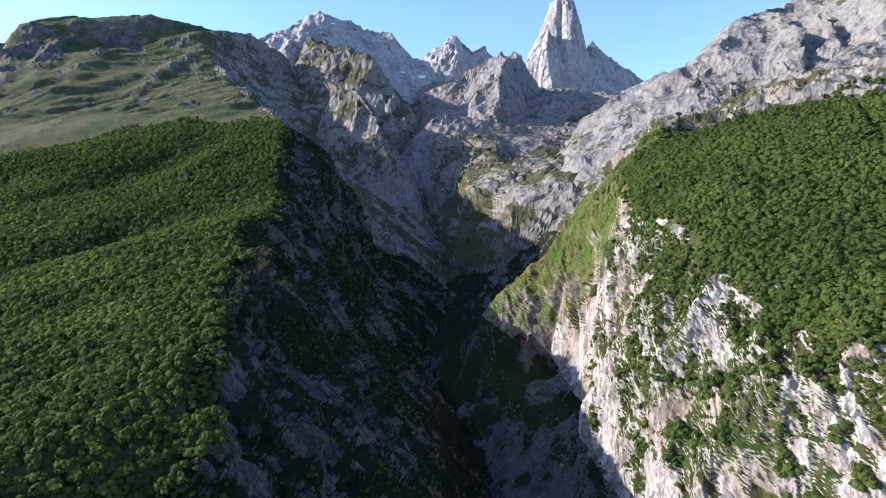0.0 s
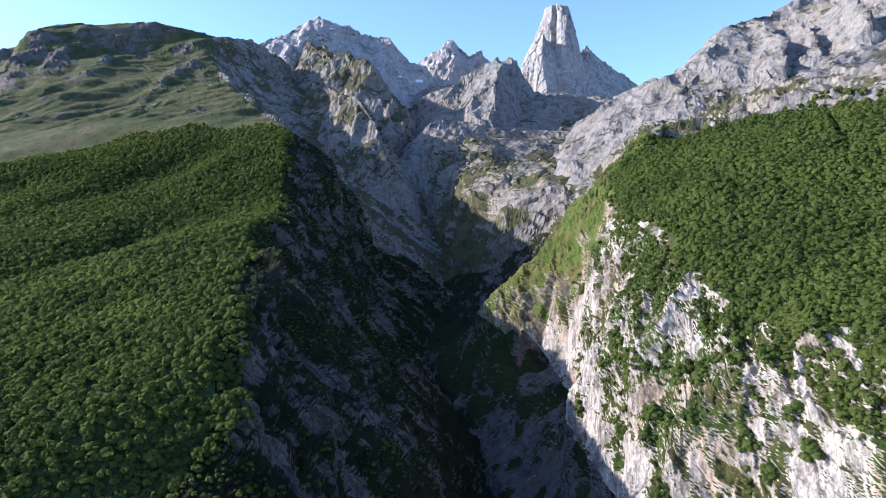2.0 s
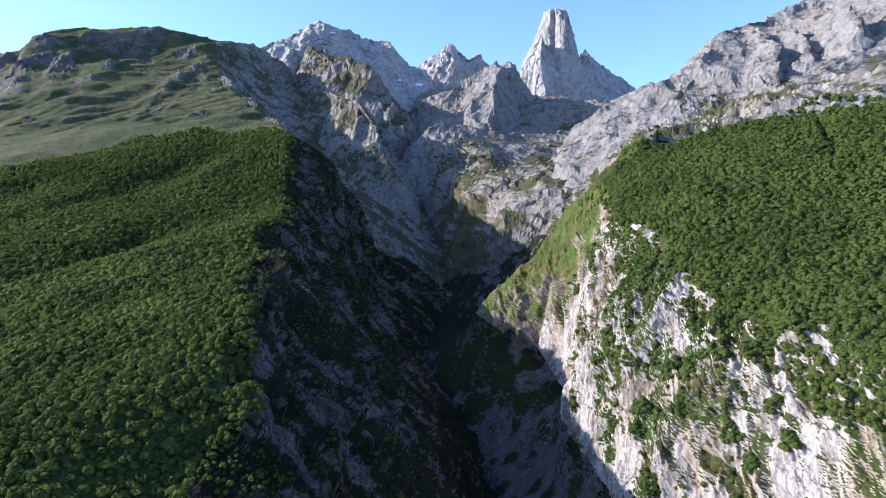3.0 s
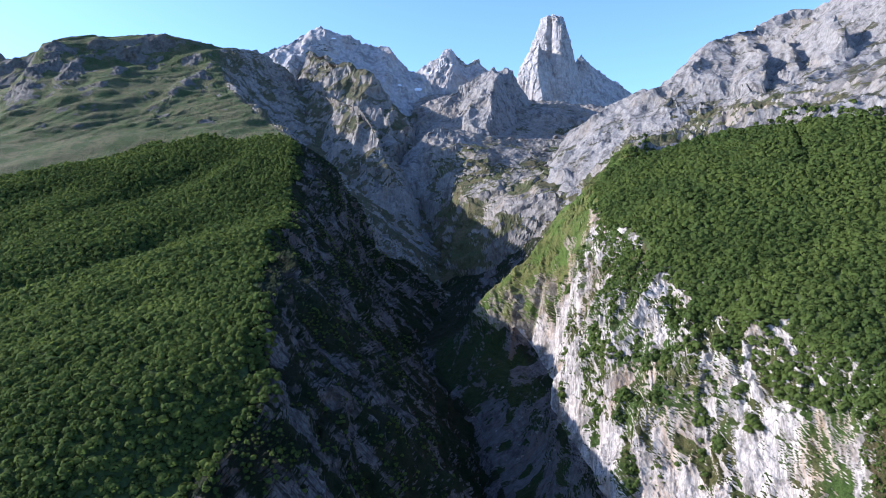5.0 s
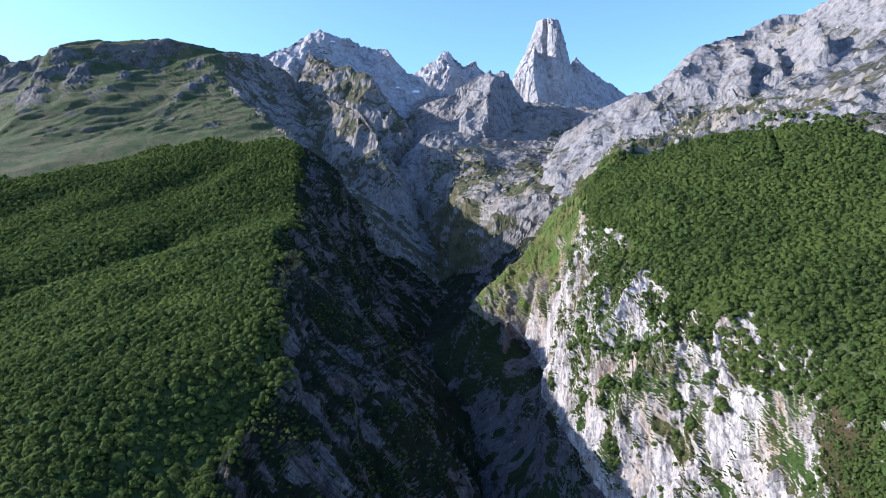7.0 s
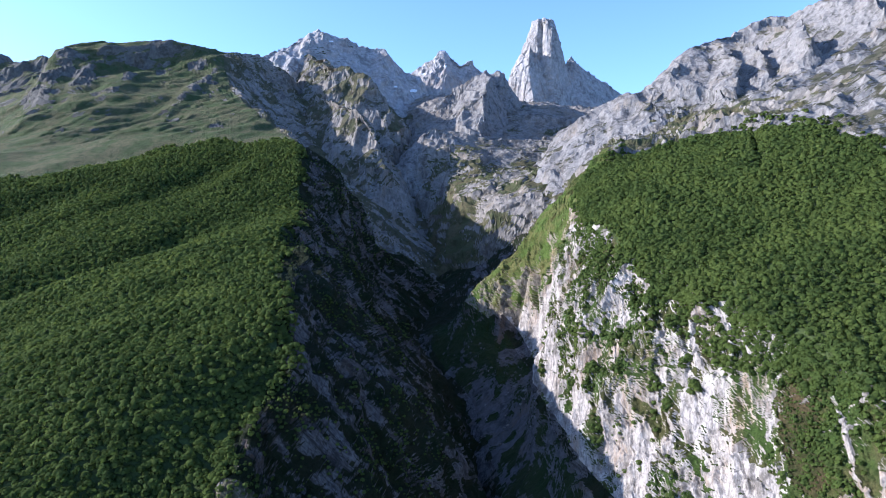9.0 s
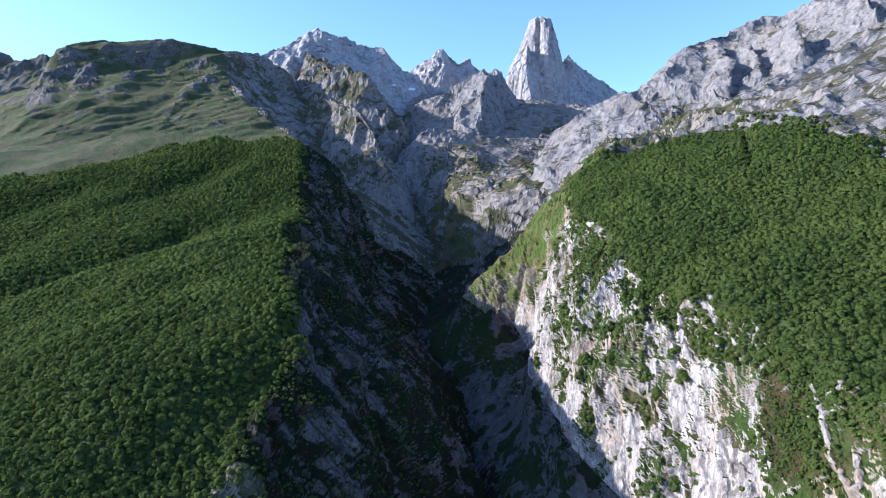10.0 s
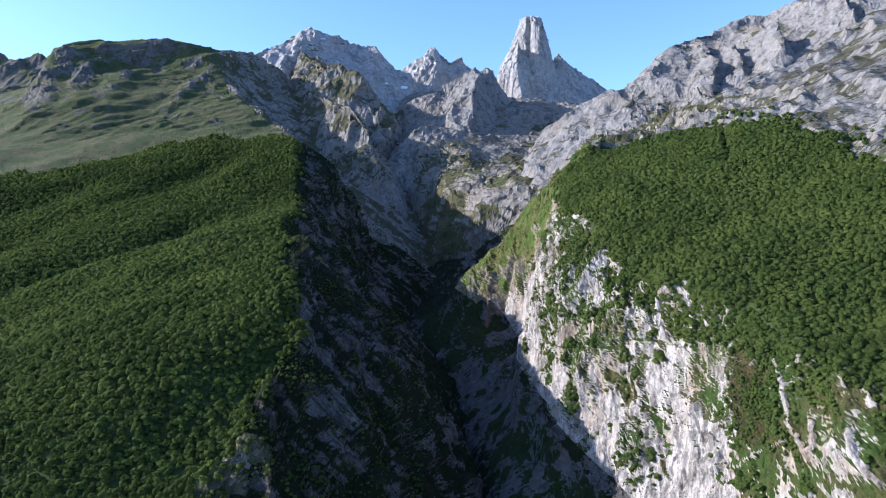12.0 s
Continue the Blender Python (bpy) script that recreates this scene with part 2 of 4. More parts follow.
def leafage(name, dark, mid, light):
    """Broad-leaved crowns: each tree and each spray of leaves has its own green."""
    m, nodes, links, shader = material(name)
    own = nodes.new("ShaderNodeNewGeometry").outputs["Random Per Island"]
    tree = grain(nodes, links, 0.085, 2, 0.5)
    stand = grain(nodes, links, 0.011, 4, 0.6)
    colour = mix(nodes, links, step(nodes, links, tree, 0.36, 0.64), dark, mid)
    colour = mix(nodes, links, maths(nodes, links, "MULTIPLY", step(nodes, links, stand, 0.42, 0.64), 0.55), colour, light)
    colour = mix(nodes, links, maths(nodes, links, "MULTIPLY", own, 0.4), colour, light)
    links.new(colour, shader.inputs["Base Color"])
    shader.inputs["Roughness"].default_value = 0.85
    shader.inputs["Specular IOR Level"].default_value = 0.06
    rounded = nodes.new("ShaderNodeAttribute")
    rounded.attribute_name = "outward"
    turned = nodes.new("ShaderNodeVectorTransform")
    turned.vector_type, turned.convert_from, turned.convert_to = "NORMAL", "OBJECT", "WORLD"
    links.new(rounded.outputs["Vector"], turned.inputs[0])
    through_leaf = node(nodes, "BsdfTranslucent")
    links.new(turned.outputs[0], shader.inputs["Normal"])
    links.new(turned.outputs[0], through_leaf.inputs["Normal"])
    links.new(mix(nodes, links, 0.5, colour, (0.135, 0.195, 0.030)), through_leaf.inputs["Color"])
    blend = node(nodes, "MixShader", Fac=0.56)
    links.new(shader.outputs[0], blend.inputs[1])
    links.new(through_leaf.outputs[0], blend.inputs[2])
    links.new(blend.outputs[0], nodes["Material Output"].inputs["Surface"])
    return m


cliff_stone = limestone("cliff_limestone", (0.50, 0.455, 0.41), (0.225, 0.202, 0.178), (0.26, 0.175, 0.10), (0.046, 0.074, 0.016), (0.078, 0.070, 0.028), 0.76, 0.65, 0.8, 1.0, 0.35, (-0.08, -0.50, -0.85))
# gorge rock and its plants, colours darkened to carry the shade there
shade_toned_stone = limestone("shade_toned_limestone", (0.205, 0.189, 0.180), (0.088, 0.081, 0.078), (0.13, 0.09, 0.06), (0.018, 0.028, 0.010), (0.030, 0.031, 0.015), 0.38, 1.0, 1.5, 1.3, 0.5, (0.70, -0.25, -0.66))
slope_turf = limestone("mountain_turf", (0.165, 0.155, 0.138), (0.11, 0.104, 0.092), (0.14, 0.118, 0.085), (0.066, 0.090, 0.034), (0.118, 0.112, 0.058), 0.72, 0.3, 1.2, 0.8, 0.3)
bare_stone = limestone("mountain_limestone", (0.29, 0.277, 0.263), (0.155, 0.147, 0.140), (0.22, 0.185, 0.145), (0.070, 0.072, 0.044), (0.105, 0.096, 0.068), 1.06, 0.4, 1.0, 1.0, 0.4)
step_stone = limestone("terrace_limestone", (0.275, 0.252, 0.226), (0.15, 0.138, 0.122), (0.2, 0.155, 0.10), (0.070, 0.078, 0.034), (0.11, 0.095, 0.052), 0.95, 0.5, 0.7, 0.6, 0.25)
heath_stone = limestone("heath_limestone", (0.28, 0.26, 0.235), (0.17, 0.158, 0.145), (0.22, 0.17, 0.11), (0.078, 0.082, 0.044), (0.12, 0.106, 0.066), 0.82, 0.5, 0.7, 0.7, 0.25)
# scree with grass, both darkened in colour for the shade of the gorge
scree = limestone("shade_toned_scree", (0.12, 0.111, 0.105), (0.085, 0.079, 0.074), (0.12, 0.09, 0.06), (0.020, 0.034, 0.009), (0.030, 0.038, 0.014), 0.44, 0.2, 0.8, 1.5, 0.1)
nose_stone = limestone("ochre_limestone", (0.33, 0.285, 0.22), (0.16, 0.135, 0.10), (0.27, 0.18, 0.10), (0.080, 0.118, 0.024), (0.125, 0.120, 0.040), 0.80, 0.7, 0.9, 1.0, 0.4)
heather = limestone("heather", (0.36, 0.33, 0.30), (0.20, 0.18, 0.16), (0.20, 0.14, 0.09), (0.046, 0.050, 0.017), (0.076, 0.055, 0.027), 0.28, 0.5, 0.9, 1.2, 0.2)
tower_stone = limestone("tower_limestone", (0.42, 0.40, 0.386), (0.285, 0.272, 0.262), (0.32, 0.25, 0.20), (0.070, 0.078, 0.036), (0.10, 0.092, 0.054), 1.08, 0.35, 0.5, 0.5, 0.2)
litter = soil("forest_floor", (0.036, 0.050, 0.017), (0.060, 0.080, 0.025))
leaves = leafage("beech_leaves", (0.052, 0.082, 0.026), (0.081, 0.121, 0.032), (0.142, 0.186, 0.046))
bark = soil("bark", (0.09, 0.08, 0.07), (0.20, 0.18, 0.16))

# ---- the land ----
FLOOR = [(-400, 70, -480), (-150, 60, -430), (300, 60, -350), (700, 45, -291), (967, -30, -205), (1200, -5, -150), (1532, 0, -80), (1900, -70, 141), (2300, -120, 367), (3000, -130, 690), (3300, -130, 760)]


EAST_TOP = ([250, 300, 370, 450, 500, 552, 600, 633, 645, 655, 670], [960, 985, 970, 990, 965, 915, 860, 801, 730, 620, 480])     # upper edge of the wood, y over x
EAST_FOOT = ([250, 300, 321, 349, 385, 427, 461, 490, 521, 588, 700, 761], [-122, -146, -150, -142, -146, -132, -120, -98, -78, -52, -24, -12])     # lower edge of the wood on the cliff, z over y
NEAR_RIM = ([150, 195, 221, 245, 281, 313, 343, 373], [-210, -199, -182, -172, -178, -167, -155, -158])     # where the wood ends above the gorge wall, x over y
RAVINE = [(575, 895), (548, 830), (530, 780), (508, 738)]


def from_line(x, y, line):
    """How far each place is from a line on the plan."""
    best = np.full(np.shape(x), 1e9)
    for (ax, ay), (bx, by) in zip(line, line[1:]):
        t = np.clip(((x - ax) * (bx - ax) + (y - ay) * (by - ay)) / ((bx - ax) ** 2 + (by - ay) ** 2), 0, 1)
        best = np.minimum(best, np.hypot(x - ax - t * (bx - ax), y - ay - t * (by - ay)))
    return best


def off_line(p, line):
    """How far each place (..., 3) is from a line in space."""
    best = np.full(p.shape[:-1], 1e9)
    for a, b in zip(line, line[1:]):
        a, way = np.array(a, float), np.subtract(b, a).astype(float)
        t = np.clip(((p - a) @ way) / (way @ way), 0, 1)
        best = np.minimum(best, np.linalg.norm(p - a - t[..., None] * way, axis=-1))
    return best


GREEN_GULLY = [(224, 443, -191), (234, 407, -213), (247, 378, -211), (250, 350, -225), (252, 322, -243)]      # a grassy ramp that slants across the white cliff
STONE_RING = [(281, 412, -145), (281, 436, -123), (284, 446, -100), (296, 440, -86), (307, 420, -95), (305, 405, -108)]      # a crook of bare rock in the wood
STONE_RIBS = [[(331, 273, -134), (327, 245, -157), (317, 218, -185), (312, 185, -198)], [(342, 223, -131), (333, 241, -154), (327, 245, -157)],
              [(328, 203, -178), (318, 183, -193), (312, 185, -198)], [(335, 166, -173), (328, 148, -189), (333, 128, -198)], [(319, 326, -133), (304, 320, -165), (296, 300, -185)]]
HEATHER = [(310, 306, -150), (312, 285, -162), (304, 268, -178), (300, 246, -198)]
CLEFTS = [[(136, 882, -188), (150, 895, -130), (165, 905, -78)], [(152, 800, -214), (170, 845, -150), (182, 880, -95)], [(95, 925, -160), (112, 935, -120), (130, 945, -80)]]      # dark slots in the nose of the cliff
THICKETS = [(241, 441, -176), (244, 412, -190), (217, 513, -131), (210, 472, -165), (169, 544, -203), (191, 554, -137), (193, 826, -94), (235, 334, -257), (209, 358, -272), (281, 230, -244), (243, 437, -174), (269, 426, -148), (269, 400, -168), (292, 374, -142), (266, 459, -108), (183, 506, -172), (226, 495, -131)]


def from_brow(x, y):
    """How far each place is east of the edge of the wood, along the brow of the cliff and round its nose."""
    return x - np.interp(y, [540, 600, 640, 700, 760, 800, 870, 951, 1000], [240, 252, 260, 258, 240, 232, 246, 262, 325]) + 200 * (y < 540)


def bare_rock(p):
    """How near each place is to the bare rock that shows in the wood and in the grass below it, 0 to 1."""
    d = np.minimum(off_line(p, STONE_RING) / 3.2, np.min([off_line(p, rib) for rib in STONE_RIBS], axis=0) / 2.3)
    return np.clip(1.6 - d, 0, 1)


def west_wood(x, y, rng):
    top = np.interp(x, [-1100, -855, -664, -490, -330, -250], [1095, 1165, 1295, 1305, 1260, 1200]) + 14 * np.sin(x / 23) + rng.normal(0, 8, len(x))
    return (y > 60) & (y < top) & (x > -0.74 * (y + 330) - 20)


def east_wood(x, y, rng):
    ragged = x + 9 * np.sin(y / 23) + 6 * np.sin(y / 9) + rng.normal(0, 9, len(x)) + 42 * (rng.random(len(x)) < 0.22) * rng.normal(0, 1, len(x))
    top = np.interp(ragged, *EAST_TOP) + 10 * np.sin(x / 19) + 14 * np.sin(x / 47 + 1) + rng.normal(0, 14, len(x))
    return (y > 150) & (y < top) & (x < 0.74 * (y + 330) + 20) & (from_line(x, y, RAVINE) > 2.2)


def rooted_west(p):
    """Where plants hold on the shaded wall: in the hollows between ribs that slant down into the gorge, -1 to 1."""
    q = p.reshape(-1, 3)
    bent = q + 5 * np.stack([soft_noise(q / 19 + k, 28) for k in range(3)], 1)
    return 0.8 * soft_noise(drawn_out(bent, (0.70, -0.25, -0.66), 6) / 11, 21) + 0.5 * soft_noise(q / 55, 29)


def rooted_east(p):
    """Where plants hold on the white cliff: along slanting ledges, -1 to 1."""
    q = p.reshape(-1, 3)
    slant = drawn_out(q, (-0.08, -0.58, -0.80), 3.0)
    return 0.85 * soft_noise(slant / 13, 41) + 0.6 * soft_noise(q / 45, 42) + 0.30 * soft_noise(q / 5, 43)


SPINES = [[(-1249, 1930, 620), (-1228, 1782, 488), (-1212, 1678, 405), (-1180, 1530, 296)], [(-1038, 1967, 600), (-1002, 1744, 427), (-990, 1539, 310), (-1029, 1392, 231)],
          [(-775, 1987, 561), (-798, 1844, 467), (-790, 1613, 350), (-858, 1446, 245)], [(-1159, 1959, 617), (-1155, 1815, 496), (-1114, 1684, 406)]]      # rocky spines of the green mountain


def west_side():
    """The forested hillside, its meadows and summit ridge, and the wall that falls from its rim into the gorge."""
    outer = [(-400, -2000, -1000), (600, -2000, -500), (1394, -1900, 50), (1735, -1850, 250), (2100, -2000, 400), (2600, -2100, 600)]
    far = [(-400, -900, -620), (-150, -900, -520), (275, -700, -260), (600, -800, -160), (857, -900, -60), (1093, -1000, 80), (1394, -1066, 232), (1591, -1063, 348), (1735, -1234, 455), (1930, -1280, 620), (2000, -1200, 666), (2200, -1250, 600), (2600, -1300, 500)]
    brow = [(-400, -1400, -820), (600, -1300, -330), (1093, -1350, 0), (1394, -1330, 180), (1591, -1330, 290), (1735, -1370, 370), (1930, -1335, 510), (2000, -1330, 550), (2200, -1400, 560), (2600, -1500, 480)]
    mid = [(-400, -450, -600), (-150, -420, -500), (275, -290, -167), (355, -300, -122), (600, -400, -75), (937, -533, 6), (1243, -664, 155), (1364, -750, 225), (1622, -775, 347), (1722, -850, 420), (1943, -971, 549), (2040, -940, 665), (2160, -880, 681), (2600, -900, 600)]
    rim = [(-400, -300, -560), (-150, -200, -440), (100, -192, -285), (195, -196, -224), (224, -181, -203), (281, -177, -167), (313, -166, -151), (345, -156, -134), (410, -172, -100), (592, -215, -48), (800, -255, -4), (1016, -285, 40), (1230, -325, 188), (1400, -420, 262), (1689, -600, 378), (1900, -715, 505), (2160, -800, 668), (2300, -770, 702), (2420, -720, 690), (2600, -680, 640)]
    upper = [(-400, -200, -580), (-150, -130, -480), (100, -92, -315), (215, -105, -250), (275, -112, -216), (341, -108, -182), (384, -122, -146), (594, -150, -92), (800, -190, -60), (1055, -222, 12), (1150, -218, 105), (1230, -232, 148), (1300, -280, 150), (1400, -325, 170), (1689, -530, 300), (1900, -610, 400), (2225, -650, 560), (2600, -560, 600)]
    lower = [(-400, -80, -600), (-150, -60, -520), (100, -40, -420), (341, -40, -240), (420, -25, -210), (520, -56, -182), (660, -70, -178), (850, -90, -160), (1055, -135, -105), (1150, -150, -60), (1230, -160, -25), (1400, -210, 60), (1689, -420, 220), (1900, -490, 320), (2225, -530, 470), (2600, -450, 520)]
    foot = [(y, x + 10, z - 25) for y, x, z in FLOOR]
    ys = np.concatenate([np.linspace(-400, 200, 40)[:-1], np.linspace(200, 1300, 330)[:-1], np.linspace(1300, 2600, 190)])
    p, u = loft([outer, brow, far, mid, rim, upper, lower, foot], ys, [8, 26, 66, 84, 86, 84, 62])
    u = u - 1
    n = grid_normals(p)
    wall = np.clip((u - 2.95) / 0.25, 0, 1)[None] * np.ones(len(ys))[:, None]
    wall = np.maximum(wall, 0.7 * np.clip((p[..., 0] - np.interp(p[..., 1], *NEAR_RIM)) / 12, 0, 1) * np.clip((345 - p[..., 1]) / 20, 0, 1) * (u > 2)[None])
    high = np.clip((p[..., 1] - 1280) / 150, 0, 1)
    flat = p.reshape(-1, 3)
    gullies = ridged(drawn_out(flat, (-0.82, -0.48, -0.30), 4.5) / 130, 4, 23, 0.5).reshape(p.shape[:2])
    furrows = ridged(drawn_out(flat, (-0.75, -0.55, -0.35), 3.0) / 34, 4, 34, 0.55).reshape(p.shape[:2])
    swell = soft_noise(drawn_out(flat, (-0.6, -0.75, -0.3), 3.0) / 95, 24).reshape(p.shape[:2])
    upper_part = np.clip((p[..., 1] - 1330) / 450, 0.12, 1) * high
    knob = (soft_noise(flat / 85, 25) + 0.5 * soft_noise(flat / 30, 26)).reshape(p.shape[:2])
    knob = np.clip((knob - 0.80 + 0.45 * upper_part) * 3, 0, 1) * high
    run = np.clip(((p[..., 0] + 380) * -260 + (p[..., 1] - 1000) * -360) / (260.0 ** 2 + 360 ** 2), 0, 1.15)
    away_from = np.hypot(p[..., 0] + 380 + 260 * run + 20 * np.sin(run * 9), p[..., 1] - 1000 + 360 * run)
    p = p - np.array([0, 0, 1]) * (22 * np.sin(math.pi * np.clip(run / 1.15, 0, 1)) * np.exp(-(away_from / 42) ** 2))[..., None]
    p = p + n * ((1 - wall) * (swell * 13 + gullies * (3 + 7 * high) + high * 4.5 * furrows + knob * (2 + 6 * ridged(flat / 40, 4, 30).reshape(p.shape[:2]))))[..., None]
    wander = p + 14 * np.stack([soft_noise(flat / 45 + k, 36).reshape(p.shape[:2]) for k in range(3)], 2)
    spine = np.max([np.clip(1 - off_line(wander, line) / w, 0, 1) for line, w in zip(SPINES, (62, 46, 38, 40))], axis=0) * (1 - wall) * np.clip((p[..., 1] - 1380) / 300, 0.25, 1)
    broken = 0.8 + 0.35 * soft_noise(flat / 40, 37).reshape(p.shape[:2])
    p = p + n * (15 * spine * broken)[..., None]
    knob = np.clip(knob + np.clip(2.2 * spine * broken - 0.75, 0, 1), 0, 1)
    stones = knob * (1 - wall)
    q = crags(p, n, 17 * wall, 0.2 + 4.5 * wall + 3.2 * stones, 0.08 + 0.95 * wall + 0.9 * stones, 11, (0.70, -0.25, -0.66), 3.5, (0.5, 0.2, 0.8))
    q = grooved(q, n, wall, (0.70, -0.25, -0.66), 6, 17, 4.0, 33)
    rooted = rooted_west(p).reshape(p.shape[:2])
    thin = soft_noise(flat / 33, 26).reshape(p.shape[:2]) + 0.7 * soft_noise(flat / 13, 27).reshape(p.shape[:2])
    green = (0.34 + 0.06 * rooted - 0.30 * high * np.clip(furrows - 0.1, 0, 1) - 0.62 * knob - high * 0.20 * np.clip(thin, -0.3, 1)) * (1 - wall) + wall * (0.85 * rooted + 0.14 + 0.20 * high)
    past_rim = p[..., 0] - np.interp(p[..., 1], *NEAR_RIM)
    shelf = (p[..., 1] < 240) & (p[..., 1] > 110) & (past_rim > -6) & (past_rim < 30 + 12 * rooted) & (u > 2)[None]
    green = np.where(shelf, 0.42 + 0.45 * rooted, green)
    ob = sheet("mountain", q, slope_turf, green)
    # the wall below the rim is bare rock, its shade put into the colour
    me = ob.data
    me.materials.append(shade_toned_stone)
    cols = len(u) - 1
    me.materials.append(litter)
    at = q[:-1, :-1].reshape(-1, 3)
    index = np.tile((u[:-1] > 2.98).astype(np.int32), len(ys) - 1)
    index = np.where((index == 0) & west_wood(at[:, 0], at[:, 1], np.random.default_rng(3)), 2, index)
    # the strip past the near rim takes the dark stone too, as painted shade
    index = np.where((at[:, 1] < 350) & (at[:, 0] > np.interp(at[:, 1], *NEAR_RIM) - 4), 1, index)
    me.materials.append(heath_stone)
    index = np.where((index == 1) & (at[:, 1] > 1290 + 25 * np.sin(at[:, 2] / 21)), 3, index)
    index = np.where(shelf[:-1, :-1].ravel(), 3, index)
    me.polygons.foreach_set("material_index", index)
    me.polygons.foreach_set("use_smooth", ((index == 0) | (index == 2)) & (knob[:-1, :-1].ravel() < 0.25))
    return tagged(ob, "long green mountain with a forested hillside and a dark cliff", "mountain"), q, u, ys


def east_side():
    """The white cliff, the wooded shelf above it and the foot of the stony ridge."""
    foot = [(y, x - 10, z - 25) for y, x, z in FLOOR]
    talus = [(-400, 170, -460), (0, 160, -400), (300, 140, -330), (428, 130, -300), (568, 118, -268), (700, 102, -258), (751, 98, -244), (846, 60, -226), (967, 18, -190), (1030, 30, -190), (1200, 40, -140), (1500, 100, -70)]
    low = [(-400, 260, -440), (0, 240, -380), (300, 205, -290), (428, 165, -265), (568, 146, -235), (640, 130, -216), (690, 152, -206), (751, 148, -206), (846, 146, -196), (905, 118, -160), (967, 68, -128), (1030, 75, -170), (1200, 90, -110), (1500, 200, -40)]
    high = [(-400, 400, -330), (0, 350, -260), (261, 300, -170), (358, 262, -178), (428, 227, -180), (475, 190, -165), (576, 190, -130), (640, 176, -112), (700, 196, -105), (784, 188, -86), (885, 168, -80), (967, 125, -72), (1030, 200, -40), (1200, 240, 20), (1500, 300, 60)]
    rim = [(-400, 520, -260), (0, 420, -190), (261, 340, -120), (358, 330, -97), (462, 292, -72), (576, 262, -46), (750, 232, 2), (820, 232, 18), (979, 300, 108), (1020, 345, 160), (1150, 400, 190), (1300, 440, 215), (1500, 480, 240)]
    mid = [(-400, 620, -220), (0, 560, -130), (261, 480, -85), (429, 488, -18), (615, 534, 42), (740, 500, 97), (931, 520, 172), (1017, 500, 190), (1150, 560, 215), (1419, 580, 290), (1500, 600, 310)]
    far = [(-400, 1300, 100), (0, 1100, 120), (429, 900, 130), (615, 850, 165), (904, 780, 250), (1150, 800, 300), (1424, 905, 393), (1500, 940, 420)]
    edge = [(-400, 1800, 300), (429, 1500, 380), (904, 1400, 480), (1500, 1500, 690)]
    ys = np.concatenate([np.linspace(-400, 60, 24)[:-1], np.linspace(60, 150, 34)[:-1], np.linspace(150, 820, 400)[:-1], np.linspace(820, 1050, 80)[:-1], np.linspace(1050, 1500, 75)])
    p, u = loft([foot, talus, low, high, rim, mid, far, edge], ys, [14, 34, 95, 110, 50, 44, 32])
    u = u - 1
    n = grid_normals(p)
    wall = np.clip((3.1 - u) / 0.25, 0, 1)[None] * (0.45 + 0.55 * np.clip((u - 0.4) / 0.5, 0, 1))[None] * np.ones(len(ys))[:, None]
    stony = np.clip((p[..., 1] - np.interp(p[..., 0], EAST_TOP[0], EAST_TOP[1]) + 10) / 40, 0, 1) * (1 - wall) * (u > 2.6)[None]
    ledges = rooted_east(p).reshape(p.shape[:2])
    bent = p.reshape(-1, 3) + 6 * np.stack([soft_noise(p.reshape(-1, 3) / 11 + k, 48) for k in range(3)], 1)
    near = np.clip((345 - p[..., 1]) / 60, 0, 1) * np.clip((p[..., 0] - 264) / 25, 0, 1)
    p = p + n * (stony * 15 * ridged(drawn_out(p.reshape(-1, 3), (-0.5, -0.5, -0.6), 2) / 210, 3, 52, 0.5).reshape(p.shape[:2]))[..., None]
    q = crags(p, n, 4 + 9 * wall + 14 * stony, 0.5 + 2.6 * wall * (1 - 0.5 * near) + 2.4 * stony, 0.15 + 0.50 * wall * (1 - 0.4 * near) + 0.5 * stony, 31, (-0.08, -0.58, -0.80), 6, (0.3, 0.55, 0.8))
    q = grooved(q, n, wall * (1 - near), (-0.08, -0.58, -0.80), 4.5, 15, 4.0, 35)
    q = grooved(q, n, wall * (1 - 0.5 * near), (-0.08, -0.45, -0.88), 7, 6, 1.9, 38)
    rough = 2.4 * soft_noise(p.reshape(-1, 3) / 5, 46).reshape(p.shape[:2])[..., None]
    ribs = np.clip(bare_rock(q + rough) + np.clip(0.8 - 5.5 * np.abs(soft_noise(drawn_out(bent, (-0.3, 0.55, -0.75), 3) / 30, 46)) - 1.5 * np.clip(soft_noise(p.reshape(-1, 3) / 14, 47), 0, 1), 0, 1).reshape(p.shape[:2]), 0, 1)
    ramp = np.exp(-(off_line(q + 2 * rough, GREEN_GULLY) / 5.5) ** 2)
    ring = bare_rock(q + rough) * (p[..., 1] > 345)
    q[..., 2] -= 8 * np.exp(-(from_line(p[..., 0], p[..., 1], RAVINE) / 7) ** 2)
    q = q + n * (near * (ribs * 3.0 + 2.2 * ridged(p.reshape(-1, 3) / 24, 4, 49).reshape(p.shape[:2]) + 0.9 * soft_noise(p.reshape(-1, 3) / 3.5, 59).reshape(p.shape[:2])))[..., None]
    slot = np.max([np.exp(-(off_line(q, line) / 6) ** 2) for line in CLEFTS], axis=0)
    q = q + n * (2.5 * ring - 3.5 * ramp - 11 * slot + 9 * np.exp(-(off_line(q, [(80, 950, -142), (108, 918, -140)]) / 30) ** 2))[..., None]
    nose = np.clip(1.6 - np.abs(p[..., 1] - 950) / 65, 0, 1) * np.clip((u - 0.6) / 0.5, 0, 1)[None]
